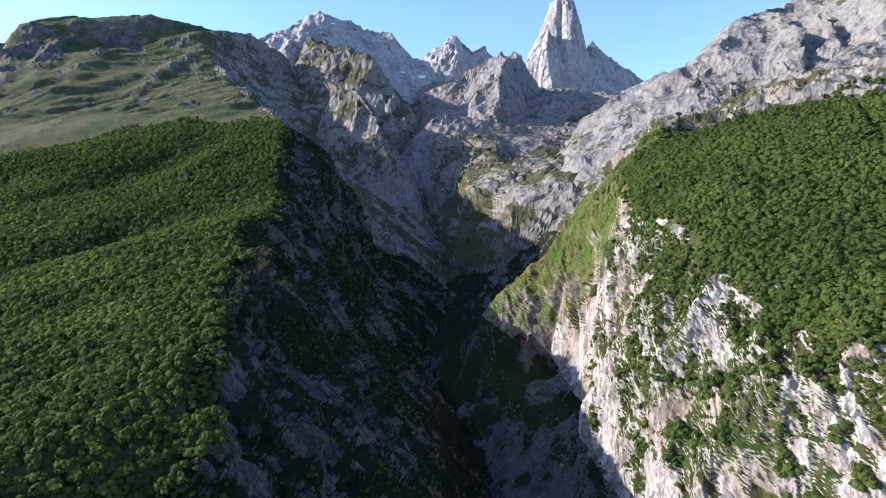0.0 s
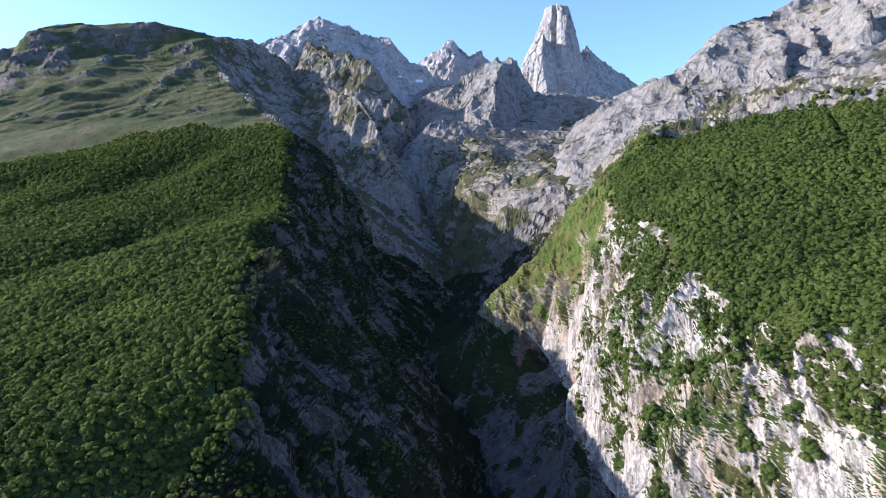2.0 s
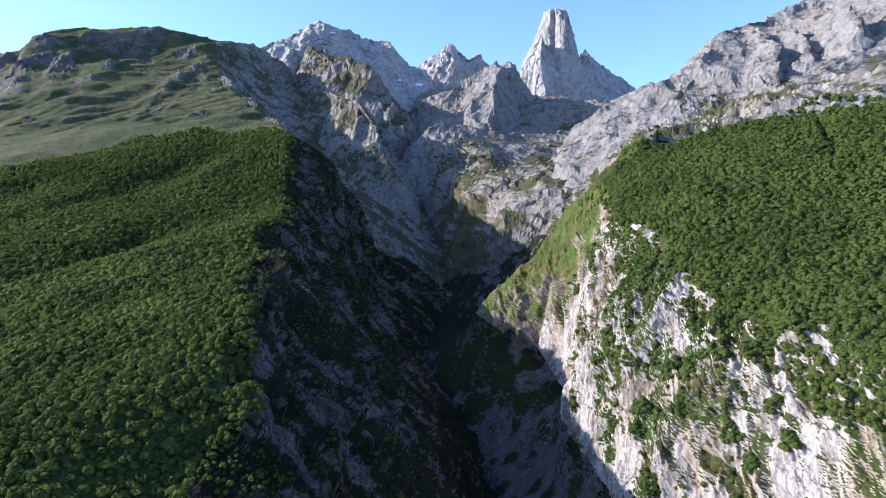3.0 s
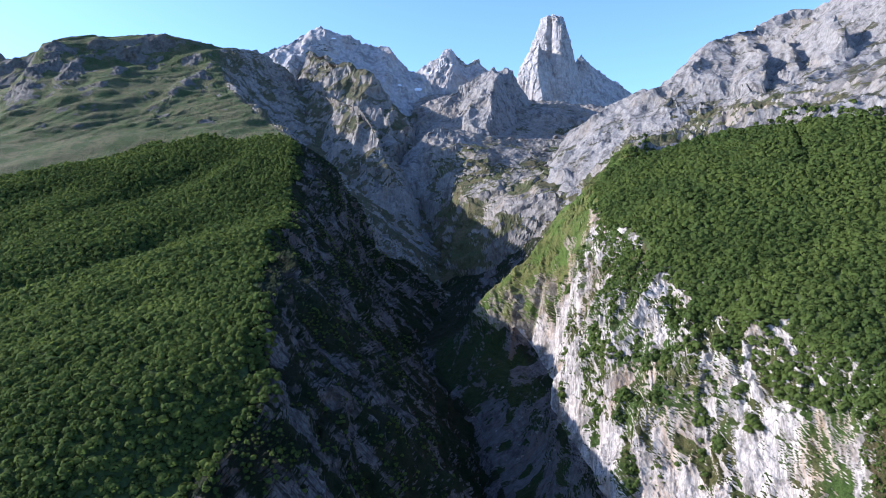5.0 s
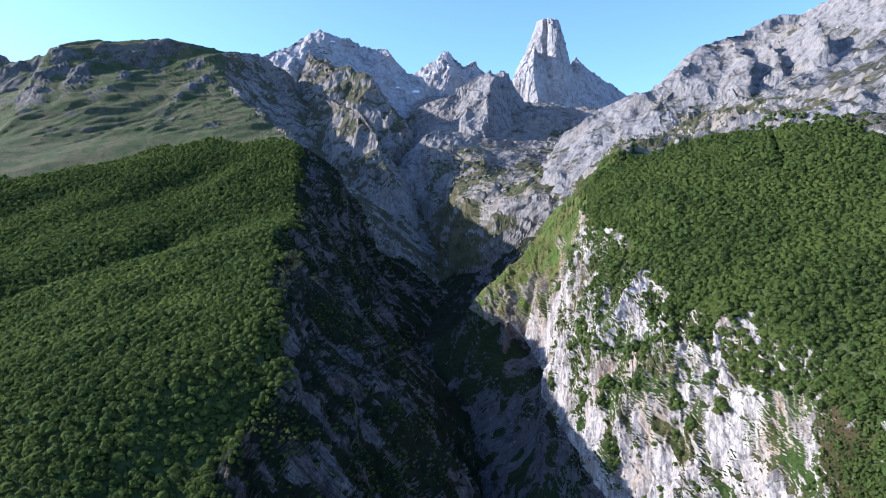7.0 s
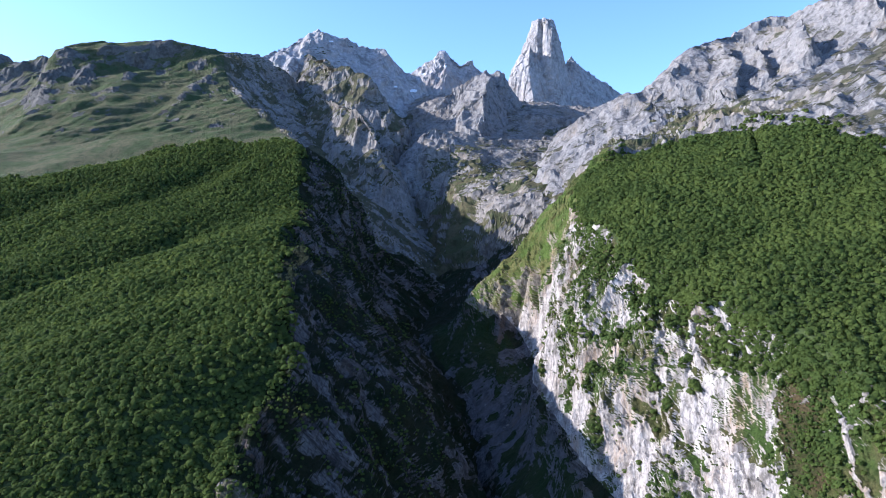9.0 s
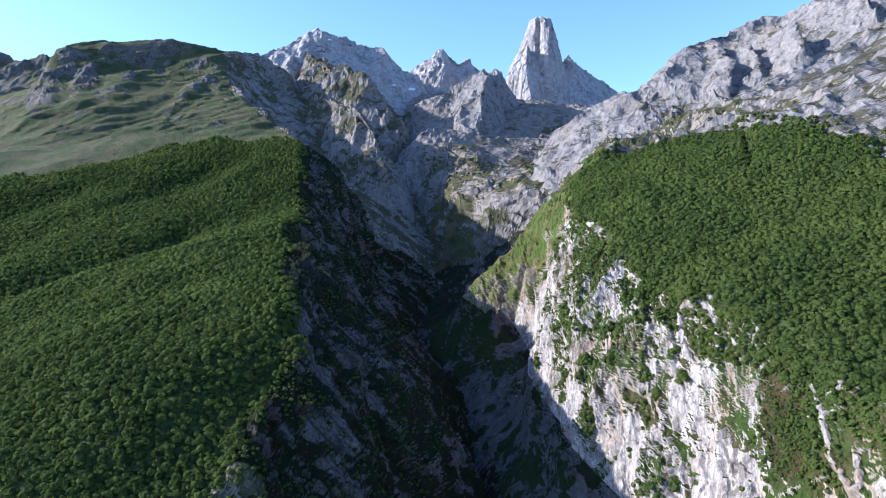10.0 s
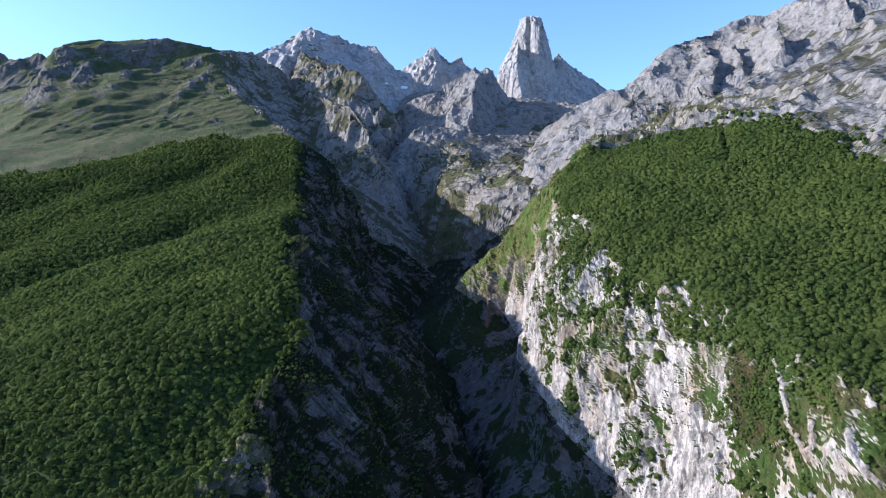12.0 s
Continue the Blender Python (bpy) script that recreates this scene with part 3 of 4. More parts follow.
    green = 0.25 * (1 - wall) + wall * (0.80 * ledges + 0.32 * (u[None] - 1.85) + near * (0.92 - 1.5 * ribs) + nose * (0.32 + 0.95 * np.clip((u[None] - 1.45) * 1.6, 0, 1)) + 0.9 * ramp - 1.5 * ring + 0.03 + 0.35 * np.clip((p[..., 2] - np.interp(p[..., 1], *EAST_FOOT)) / 25, 0, 1) * (p[..., 1] > 260)) - 1.5 * ring * (1 - wall) - (0.28 - 0.4 * ledges) * np.clip(-from_brow(p[..., 0], p[..., 1]) / 8, 0, 1) * (1 - wall) * (p[..., 1] < 850) + stony * (0.40 * soft_noise(p.reshape(-1, 3) / 45, 57).reshape(p.shape[:2]) + 0.05)
    ob = sheet("cliff", q, cliff_stone, green)
    me = ob.data
    me.materials.append(litter)
    for stone in (bare_stone, shade_toned_stone, step_stone, scree, heather, nose_stone):
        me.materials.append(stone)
    at = q[:-1, :-1].reshape(-1, 3)
    brown = (off_line(at + 5 * soft_noise(at / 9, 66)[:, None], HEATHER) < 17) & (bare_rock(at) < 0.2)
    wooded = east_wood(at[:, 0], at[:, 1], np.random.default_rng(4)) & np.tile(u[:-1] > 3.05, len(ys) - 1) | (from_line(at[:, 0], at[:, 1], RAVINE) < 12)
    wooded = wooded & (bare_rock(at) < 0.4) & (from_brow(at[:, 0], at[:, 1]) > -3)
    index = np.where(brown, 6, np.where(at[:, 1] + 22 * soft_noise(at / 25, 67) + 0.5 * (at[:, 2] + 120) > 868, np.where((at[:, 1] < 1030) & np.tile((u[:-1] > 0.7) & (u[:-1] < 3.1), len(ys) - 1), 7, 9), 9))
    # low ground at the cliff foot and gorge head: stones with shade painted in
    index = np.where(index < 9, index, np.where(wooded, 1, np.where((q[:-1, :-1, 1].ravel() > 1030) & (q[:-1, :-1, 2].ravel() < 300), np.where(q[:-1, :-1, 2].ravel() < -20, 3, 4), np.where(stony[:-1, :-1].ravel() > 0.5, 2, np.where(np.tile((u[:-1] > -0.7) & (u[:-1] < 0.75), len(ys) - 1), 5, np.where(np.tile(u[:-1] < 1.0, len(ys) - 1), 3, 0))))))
    me.polygons.foreach_set("material_index", index.astype(np.int32))
    return tagged(ob, "pale limestone cliff with grassy ledges below a wooded shelf", "cliff"), q, u, ys


def basin():
    """Stony terraces that climb from the head of the gorge to the foot of the tower."""
    a = [(1200, 30, -260), (1290, 60, -160), (1400, 80, -20), (1505, 70, 50), (1800, 30, 180), (1985, -40, 310), (2180, 20, 390), (2600, 50, 560), (3300, 0, 740)]
    gully = [(y, x - 20, z - 30) for y, x, z in FLOOR if y > 1000]
    b = [(1200, 130, -180), (1290, 150, -60), (1330, 165, 15), (1379, 155, 66), (1505, 145, 105), (1775, 190, 180), (1900, 240, 235), (2054, 330, 290), (2300, 380, 420), (2600, 430, 550), (2950, 510, 615), (3300, 520, 640)]
    c = [(1200, 400, 20), (1379, 420, 120), (1600, 470, 185), (1771, 460, 195), (2100, 560, 310), (2468, 748, 458), (2950, 900, 590), (3300, 950, 620)]
    d = [(1200, 700, 80), (1771, 800, 260), (2468, 1050, 520), (3300, 1500, 640)]
    ys = np.concatenate([np.linspace(1200, 2150, 210)[:-1], np.linspace(2150, 3300, 90)])
    p, u = loft([gully, a, b, c, d], ys, [40, 70, 80, 24])
    n = grid_normals(p)
    q = crags(p, n, 18, 5.5, 0.6, 51, (0.95, 0.2, 0.2), 1.7, (0.35, 0.2, 1), 0.5, 1.5)
    green = 0.38 + 0.5 * soft_noise(q.reshape(-1, 3) / 75, 58).reshape(q.shape[:2]) + 0.7 * np.clip(1.4 - u, 0, 1)[None] * np.clip((1800 - q[..., 1]) / 150, 0, 1) - 0.55 * np.clip((q[..., 1] - 1900) / 120, 0, 1)
    base = new("rocky_terrace")
    base.location = (150, 1400, 0)
    for name, near, back in (("front_step", 1200, 1520), ("middle_bench", 1520, 1950), ("upper_basin", 1950, 3301)):
        rows = np.where((ys >= near) & (ys < back))[0]
        rows = slice(rows[0], rows[-1] + 2)
        sheet(name, q[rows] - (150, 1400, 0), step_stone, green[rows]).parent = base
    return tagged(base, "stony grey terraces with thin dry grass", "mountain"), q


def massif(name, label, crests, stone, cell, reach, seed, big, mid, small, green=0.0, tall=2.0, coarse=1.6, category="mountain", patches=0.35):
    """A mountain from its crest lines. Each crest: points (x, y, z), and how steeply it falls to its near and far side."""
    every = np.array([q for crest, near, back in crests for q in crest], float)
    x0, y0 = every[:, :2].min(0) - reach
    x1, y1 = every[:, :2].max(0) + (reach, reach * 0.5)
    xs, ys = np.arange(x0, x1, cell), np.arange(y0, y1, cell * 1.25)
    gx, gy = np.meshgrid(xs, ys)
    warp = np.stack([gx.ravel(), gy.ravel(), 0 * gx.ravel()], 1)
    wx = gx + (14 * soft_noise(warp / 70, seed + 1) + 6 * soft_noise(warp / 25, seed + 2)).reshape(gx.shape)
    wy = gy + (14 * soft_noise(warp / 70, seed + 3) + 6 * soft_noise(warp / 25, seed + 4)).reshape(gx.shape)
    z = np.full(gx.shape, -1e9)
    for crest, near, back in crests:
        for (ax, ay, az), (bx, by, bz) in zip(crest, crest[1:]):
            dx, dy = bx - ax, by - ay
            t = np.clip(((wx - ax) * dx + (wy - ay) * dy) / (dx * dx + dy * dy), 0, 1)
            ox, oy = wx - ax - t * dx, wy - ay - t * dy
            far = np.hypot(ox, oy)
            side = (ox * dy - oy * dx) / np.maximum(far * np.hypot(dx, dy), 1e-6)
            slope = near * (0.5 + 0.5 * side) + back * (0.5 - 0.5 * side)
            fall = slope * far * (1 + far / 900 + 0.3 * np.exp(-far / 25))
            z = np.maximum(z, az + t * (bz - az) - fall)
    p = np.stack([gx, gy, z + 0.4 * big], 2)
    q = crags(p, grid_normals(p), big, mid, small, seed, (0, -0.5, -0.8), tall, coarse=coarse)
    grown = green + patches * (soft_noise(q.reshape(-1, 3) / 85, seed + 5) + 0.6 * soft_noise(q.reshape(-1, 3) / 30, seed + 6)).reshape(q.shape[:2])
    return tagged(sheet(name, q, stone, grown), label, category)


west_p, west_u, west_y = west_side()[1:]
east_p, east_u, east_y = east_side()[1:]
terrace_p = basin()[1]
dome = massif("mountain", "bare grey domed mountain behind the green ridge", [
    ([(-842, 2750, 790), (-751, 2900, 910), (-667, 3000, 978), (-598, 3050, 1000), (-514, 3080, 978), (-416, 3100, 950), (-331, 3150, 950), (-292, 3150, 918), (-223, 3200, 880), (-151, 3250, 810)], 0.7, 0.8),
    ([(-590, 3000, 940), (-560, 2900, 840), (-520, 2700, 700)], 0.8, 0.8)], tower_stone, 7.0, 420, 71, 24, 6, 0.8)
massif("rock_spur", "broken grey ridge with dry grass below the dome", [
    ([(-630, 2800, 829), (-494, 2500, 723), (-396, 2320, 642), (-280, 2230, 576), (-201, 2180, 478), (-177, 2080, 303)], 1.2, 1.6)], heath_stone, 5.0, 230, 81, 22, 7, 1.2, 0.36, 2.0, 2.0)
massif("rock_spur", "grey rock rib with grass that falls into the gorge", [
    ([(-465, 2150, 494), (-332, 1980, 434), (-243, 1860, 379), (-188, 1760, 271), (-151, 1690, 144)], 1.15, 1.9)], heath_stone, 4.5, 240, 91, 14, 7, 1.2, 0.34)
jagged = massif("mountain", "jagged grey summit behind the crag", [
    ([(-149, 3420, 888), (-60, 3420, 950), (-4, 3420, 972), (23, 3420, 1020), (72, 3420, 982), (138, 3430, 940), (195, 3450, 980), (241, 3450, 914), (311, 3450, 868)], 1.25, 1.2)], tower_stone, 7, 320, 111, 18, 9, 1.0)
massif("crag", "grey limestone crag with a sunlit shoulder", [
    ([(-13, 2450, 540), (59, 2500, 585), (133, 2500, 625), (205, 2490, 668), (233, 2509, 657), (248, 2526, 684), (293, 2576, 666), (332, 2618, 626), (361, 2651, 581)], 1.5, 1.3),
    ([(205, 2480, 660), (205, 2380, 612), (185, 2260, 540), (172, 2150, 455), (165, 2070, 340)], 0.75, 1.9)], bare_stone, 5, 180, 131, 14, 6, 0.9)
massif("rock_knoll", "rounded grey knoll on the scree", [
    ([(-63, 1985, 325), (-13, 2000, 355), (48, 2000, 335), (78, 1990, 300)], 1.3, 1.0)], bare_stone, 4.5, 150, 135, 8, 5, 0.8, 0.05)
massif("mountain", "stony grey ridge above the wooded shelf", [
    ([(690, 2200, 495), (652, 1900, 445), (606, 1620, 385), (639, 1600, 404), (713, 1680, 474), (734, 1690, 494), (807, 1770, 568), (949, 1900, 645), (1117, 2030, 695), (1194, 2050, 750), (1279, 2050, 750), (1341, 1950, 776), (1430, 1900, 815), (1510, 1800, 815), (1700, 1700, 800), (2100, 1600, 760)], 0.52, 0.75),
    ([(734, 1690, 490), (560, 1430, 292), (540, 1400, 250)], 0.9, 0.9),
    ([(949, 1900, 640), (900, 1740, 585), (850, 1560, 490), (800, 1430, 400)], 0.9, 2.0),
    ([(1194, 2050, 745), (1120, 1800, 655), (1060, 1600, 582), (1000, 1440, 478)], 0.9, 2.0),
    ([(1060, 1990, 672), (985, 1760, 592), (940, 1600, 520), (895, 1450, 425)], 0.8, 1.8),
    ([(1430, 1900, 810), (1330, 1700, 715), (1230, 1500, 600)], 0.9, 2.0)], bare_stone, 6.0, 400, 151, 20, 4.5, 0.8, 0.10, 2.0, 2.4, patches=0.34)
massif("mountain", "far blue mountain shoulder in shade", [
    ([(-2900, 2700, 830), (-2304, 2700, 800), (-2042, 2700, 787), (-1821, 2600, 745), (-1636, 2500, 700), (-1400, 2450, 620)], 0.6, 0.6)], slope_turf, 14, 420, 171, 26, 4, 1)
massif("pinnacle_ridge", "toothed rock ridge beside the tower", [
    ([(690, 3278, 899), (737, 3316, 949), (757, 3331, 959), (776, 3347, 927), (832, 3391, 908), (927, 3468, 871), (1000, 3526, 850), (1085, 3594, 815), (1282, 3751, 769)], 1.5, 1.3)], tower_stone, 5.5, 220, 191, 10, 10, 1.2)


snow = soil("old_snow", (0.62, 0.64, 0.66), (0.84, 0.85, 0.86))


def snow_patch(on, x, z, wide, tall, seed):
    """Old snow left in a hollow of a mountain face: a thin sheet with a ragged rim, laid on the rock."""
    bpy.context.view_layer.update()
    across, up = 26, 12
    rim = np.random.default_rng(seed).uniform(0.75, 1.0, 16)
    places, rows = [], {}
    for i in range(across):
        for j in range(up):
            a, b = 2 * i / (across - 1) - 1, 2 * j / (up - 1) - 1
            b += 0.5 * math.sin(2.2 * a + seed)
            turn = (math.atan2(b, a) / (2 * math.pi) % 1) * 16
            edge = rim[int(turn) % 16] * (1 - turn % 1) + rim[(int(turn) + 1) % 16] * (turn % 1)
            r = math.hypot(a, b)
            if r > edge:
                continue
            hit, at, normal, face = on.ray_cast(Vector((x + a * wide / 2, 1200, z + b * tall / 2)), Vector((0, 1, 0)))
            if hit:
                rows[i, j] = len(places)
                places.append(at + Vector((0, -1.6 + 1.2 * r * r, 0.3)))
    quads = [[rows[c] for c in ((i, j), (i + 1, j), (i + 1, j + 1), (i, j + 1))] for i, j in rows
             if (i + 1, j) in rows and (i + 1, j + 1) in rows and (i, j + 1) in rows]
    tagged(solid("snow_patch", np.array(places), np.array(quads), snow, None, True), "patch of old white snow in a rocky hollow", "snow", "snow patches on the peaks")


snow_patch(dome, -548, 938, 26, 12, 1)
snow_patch(dome, -128, 683, 48, 26, 2)
snow_patch(dome, -215, 692, 22, 14, 3)
snow_patch(jagged, -85, 862, 38, 14, 4)
snow_patch(jagged, 36, 900, 26, 16, 5)


def pillar(rings, part_seed, big, mid, small, turned, cleft):
    """A rock pillar: rings of height, west edge, east edge, near edge and far edge; four flat sides that meet in rough edges.
    turned: how far the near edge stands towards the east, in half widths. cleft: how deep a slanting chimney cuts the near side."""
    around, levels = 100, 90
    zs = np.linspace(rings[0][0], rings[-1][0], levels)
    e = glide([r[0] for r in rings], np.array([r[1:] for r in rings], float), zs)
    a = np.linspace(0, 2 * math.pi, around + 1)[:-1]
    ca, sa = np.cos(a), np.sin(a)
    sq = (np.abs(ca) ** 1.25 + np.abs(sa) ** 1.25) ** (-1 / 1.25)
    cx, hx, cy, hy = (e[:, 0] + e[:, 1]) / 2, (e[:, 1] - e[:, 0]) / 2, (e[:, 2] + e[:, 3]) / 2, (e[:, 3] - e[:, 2]) / 2
    p = np.stack([cx[:, None] + hx[:, None] * (ca * sq + turned * np.clip(-sa * sq, 0, 1)), cy[:, None] + hy[:, None] * sa * sq, np.repeat(zs[:, None], around, 1)], 2)
    out = np.stack([np.broadcast_to(ca, p.shape[:2]), np.broadcast_to(sa, p.shape[:2]), np.zeros(p.shape[:2])], 2)
    part_way = ((zs - zs[0]) / (zs[-1] - zs[0]))[:, None]
    chimney = np.exp(-((a[None] - 4.15 - 0.5 * (1 - part_way)) / 0.16) ** 2) * np.clip((part_way - 0.45) * 5, 0, 1)
    p = p - out * (cleft * chimney)[..., None]
    q = crags(p, out, big, mid, small, part_seed, (0.1, 0, 1), 6.0, coarse=1.8)
    q[..., 2] += 5 * soft_noise(q.reshape(-1, 3) / 22, part_seed).reshape(q.shape[:2])
    places = np.concatenate([q.reshape(-1, 3), q[-1].mean(0)[None] + (0, 0, 3)])
    i = np.arange(levels - 1)[:, None] * around
    j, k = np.arange(around)[None], (np.arange(around)[None] + 1) % around
    quads = np.stack([(i + j), (i + k), (i + around + k), (i + around + j)], 2).reshape(-1, 4)
    last = (levels - 1) * around
    caps = np.stack([last + np.arange(around), last + (np.arange(around) + 1) % around, np.full(around, len(places) - 1)], 1)
    return places, np.concatenate([quads[:, [0, 1, 2]], quads[:, [0, 2, 3]], caps])


def tower():
    """A steep limestone tower with a blunt top, a pillar before its sunlit side and a shoulder on the other."""
    base = new("rock_tower")
    base.location = (600, 3200, 560)
    bpy.context.view_layer.update()
    for name, rings, number, sizes in (
            ("summit_block", [(540, 370, 790, 3060, 3400), (720, 385, 748, 3090, 3360), (820, 392, 726, 3105, 3340), (920, 428, 700, 3120, 3320), (1045, 478, 666, 3140, 3300), (1094, 496, 643, 3150, 3290), (1114, 500, 634, 3160, 3280), (1124, 518, 618, 3180, 3270)], 211, (9, 8, 1.2, 0.25, 24)),
            ("buttress", [(540, 370, 610, 2970, 3230), (660, 378, 602, 3000, 3230), (740, 368, 585, 3020, 3230), (830, 388, 560, 3045, 3230), (890, 428, 530, 3065, 3230), (925, 450, 515, 3080, 3220), (945, 470, 500, 3090, 3210)], 221, (9, 8, 1.2, 0.0, 0))):
        places, faces = pillar(rings, number, *sizes)
        ob = solid(name, places - (600, 3200, 560), faces, tower_stone, np.full(len(places), -0.4))
        ob.parent = base
    return tagged(base, "sheer pale limestone tower rising over the ridges", "mountain")


tower()


def ground():
    """The bed of the gorge, and the land that goes on round it to the horizon."""
    ring = np.concatenate([[0], np.geomspace(60, 60000, 70)])
    a = np.linspace(0, 2 * math.pi, 91)
    r, t = np.meshgrid(ring, a, indexing="ij")
    x, y = r * np.cos(t), 300 + r * np.sin(t)
    z = np.interp(y, [q[0] for q in FLOOR], [q[2] for q in FLOOR])
    z = np.where(y > 1100, -170, z) - 60 - np.clip((r - 1500) / 3000, 0, 1) * 300
    p = np.stack([x, y, z], 2)
    return tagged(sheet("ground", p, slope_turf, np.full(p.shape[:2], 0.1), True), "scree and thin grass on the gorge bed", "ground", kind="structure")


ground()


# ---- the woods ----
def crown_sprays(rng, count, wide, tall):
    """Sprays of leaves all over a domed, lobed crown: folded leaf-shaped faces, each with its own tilt."""
    k = np.arange(count) + 0.5
    z = 1 - 1.22 * k / count
    a = 2.39996 * k + rng.uniform(0, 6)
    d = np.stack([np.sqrt(1 - z * z) * np.cos(a), np.sqrt(1 - z * z) * np.sin(a), z], 1) + rng.normal(0, 0.10, (count, 3))
    d /= np.linalg.norm(d, axis=1, keepdims=True)
    lobes = rng.normal(0, 1, (6, 3)) + (0, 0, 0.7)
    lobes /= np.linalg.norm(lobes, axis=1, keepdims=True)
    lobed = np.exp(7 * (d @ lobes.T - 1)).max(1)
    at = d * (0.68 + 0.34 * lobed + rng.uniform(-0.07, 0.07, count))[:, None]
    size = rng.uniform(0.8, 1.2, count) * (4.2 / count) ** 0.5
    face = d + 0.5 * lobes[np.argmax(d @ lobes.T, axis=1)] * lobed[:, None] + rng.normal(0, 0.19, (count, 3))
    face /= np.linalg.norm(face, axis=1, keepdims=True)
    a = np.cross(face, rng.normal(0, 1, (count, 3)))
    a /= np.linalg.norm(a, axis=1, keepdims=True)
    b = np.cross(face, a)
    s = size[:, None]
    corners = np.stack([at - a * s, at - b * s * 0.8 + face * s * 0.12, at + a * s, at + b * s * 0.8 - face * s * 0.22], 1)
    corners = corners * (wide / 2, wide / 2, tall / 2)
    out = 0.85 * d + 0.3 * face + (0, 0, 0.18)
    out /= np.linalg.norm(out, axis=1, keepdims=True)
    return corners, np.repeat(out[:, None], 4, 1)


def wood(name, label, spots, sizes, patterns, seed):
    """Many trees that nobody would count, as one mesh of leaf sprays."""
    rng = np.random.default_rng(seed)
    kinds = rng.integers(0, len(patterns), len(spots))
    turn = rng.uniform(0, 2 * math.pi, len(spots))
    chunks, outs = [], []
    for k, (pattern, out) in enumerate(patterns):
        m = kinds == k
        c, s = np.cos(turn[m])[:, None, None], np.sin(turn[m])[:, None, None]
        g = pattern[None] * sizes[m][:, None, None, None]
        x, y = g[..., 0] * c - g[..., 1] * s, g[..., 0] * s + g[..., 1] * c
        chunks.append((np.stack([x, y, g[..., 2]], -1) + spots[m][:, None, None, :]).reshape(-1, 4, 3))
        o = np.broadcast_to(out[None], g.shape)
        outs.append(np.stack([o[..., 0] * c - o[..., 1] * s, o[..., 0] * s + o[..., 1] * c, o[..., 2]], -1).reshape(-1, 3))
    quads = np.concatenate(chunks).reshape(-1, 3)
    f = np.arange(len(quads)).reshape(-1, 4)
    return tagged(solid(name, quads, f, leaves, outward=np.concatenate(outs)), label, "forest", kind="stuff")


def apart(q, gap):
    """Keeps those places that stand at least a gap from the ones kept before."""
    cells, kept = {}, []
    for k, (x, y, z) in enumerate(q.tolist()):
        i, j = int(x // gap), int(y // gap)
        if all((x - a) ** 2 + (y - b) ** 2 + (z - c) ** 2 > gap * gap for m in (i - 1, i, i + 1) for n in (j - 1, j, j + 1) for a, b, c in cells.get((m, n), ())):
            cells.setdefault((i, j), []).append((x, y, z))
            kept.append(k)
    return q[kept]


def spots_on(p, u, ys, low, high, spacing, inside, seed):
    """Places for trees on a lofted sheet between two lines, evenly random by area, where inside(x, y) holds."""
    rng = np.random.default_rng(seed)
    cols = np.where((u >= low) & (u <= high))[0]
    c0, c1 = cols[0], cols[-1]
    g = p[:, c0:c1 + 1]
    area = np.linalg.norm(np.cross(g[1:, :-1] - g[:-1, :-1], g[:-1, 1:] - g[:-1, :-1]), axis=2)
    flat = area.ravel() / area.sum()
    n = int(1.7 * area.sum() / (spacing * spacing))
    pick = rng.choice(len(flat), n, p=flat)
    i, j = np.divmod(pick, area.shape[1])
    s, t = rng.random((2, n, 1))
    q = (1 - s) * (1 - t) * g[i, j] + s * (1 - t) * g[i + 1, j] + (1 - s) * t * g[i, j + 1] + s * t * g[i + 1, j + 1]
    return apart(q[inside(q[:, 0], q[:, 1], rng)], 0.68 * spacing)


def plant(name, label, q, count, seed, least=4.6, most=9.6):
    rng = np.random.default_rng(seed + 1)
    patterns = [crown_sprays(rng, count, rng.uniform(1.05, 1.3), rng.uniform(0.9, 1.2)) for k in range(12)]
    sizes = least + (most - least) * rng.random(len(q)) ** 1.4
    q = q + np.stack([0 * sizes, 0 * sizes, sizes * 0.28], 1)
    wood(name, label, q, sizes, patterns, seed)


def tube(path, radii, sides=7):
    """A tapered limb along a path: places and faces."""
    path = np.array(path, float)
    way = np.gradient(path, axis=0)
    way /= np.linalg.norm(way, axis=1, keepdims=True)
    side = np.cross(way, (0.31, 0.87, 0.11))
    side /= np.linalg.norm(side, axis=1, keepdims=True)
    other = np.cross(way, side)
    a = np.linspace(0, 2 * math.pi, sides + 1)[:-1]
    rings = path[:, None] + np.array(radii)[:, None, None] * (np.cos(a)[None, :, None] * side[:, None] + np.sin(a)[None, :, None] * other[:, None])
    i, j = np.meshgrid(np.arange(len(path) - 1), np.arange(sides), indexing="ij")
    k = (j + 1) % sides
    return rings.reshape(-1, 3), np.stack([i * sides + j, i * sides + k, (i + 1) * sides + k, (i + 1) * sides + j], 2).reshape(-1, 4)


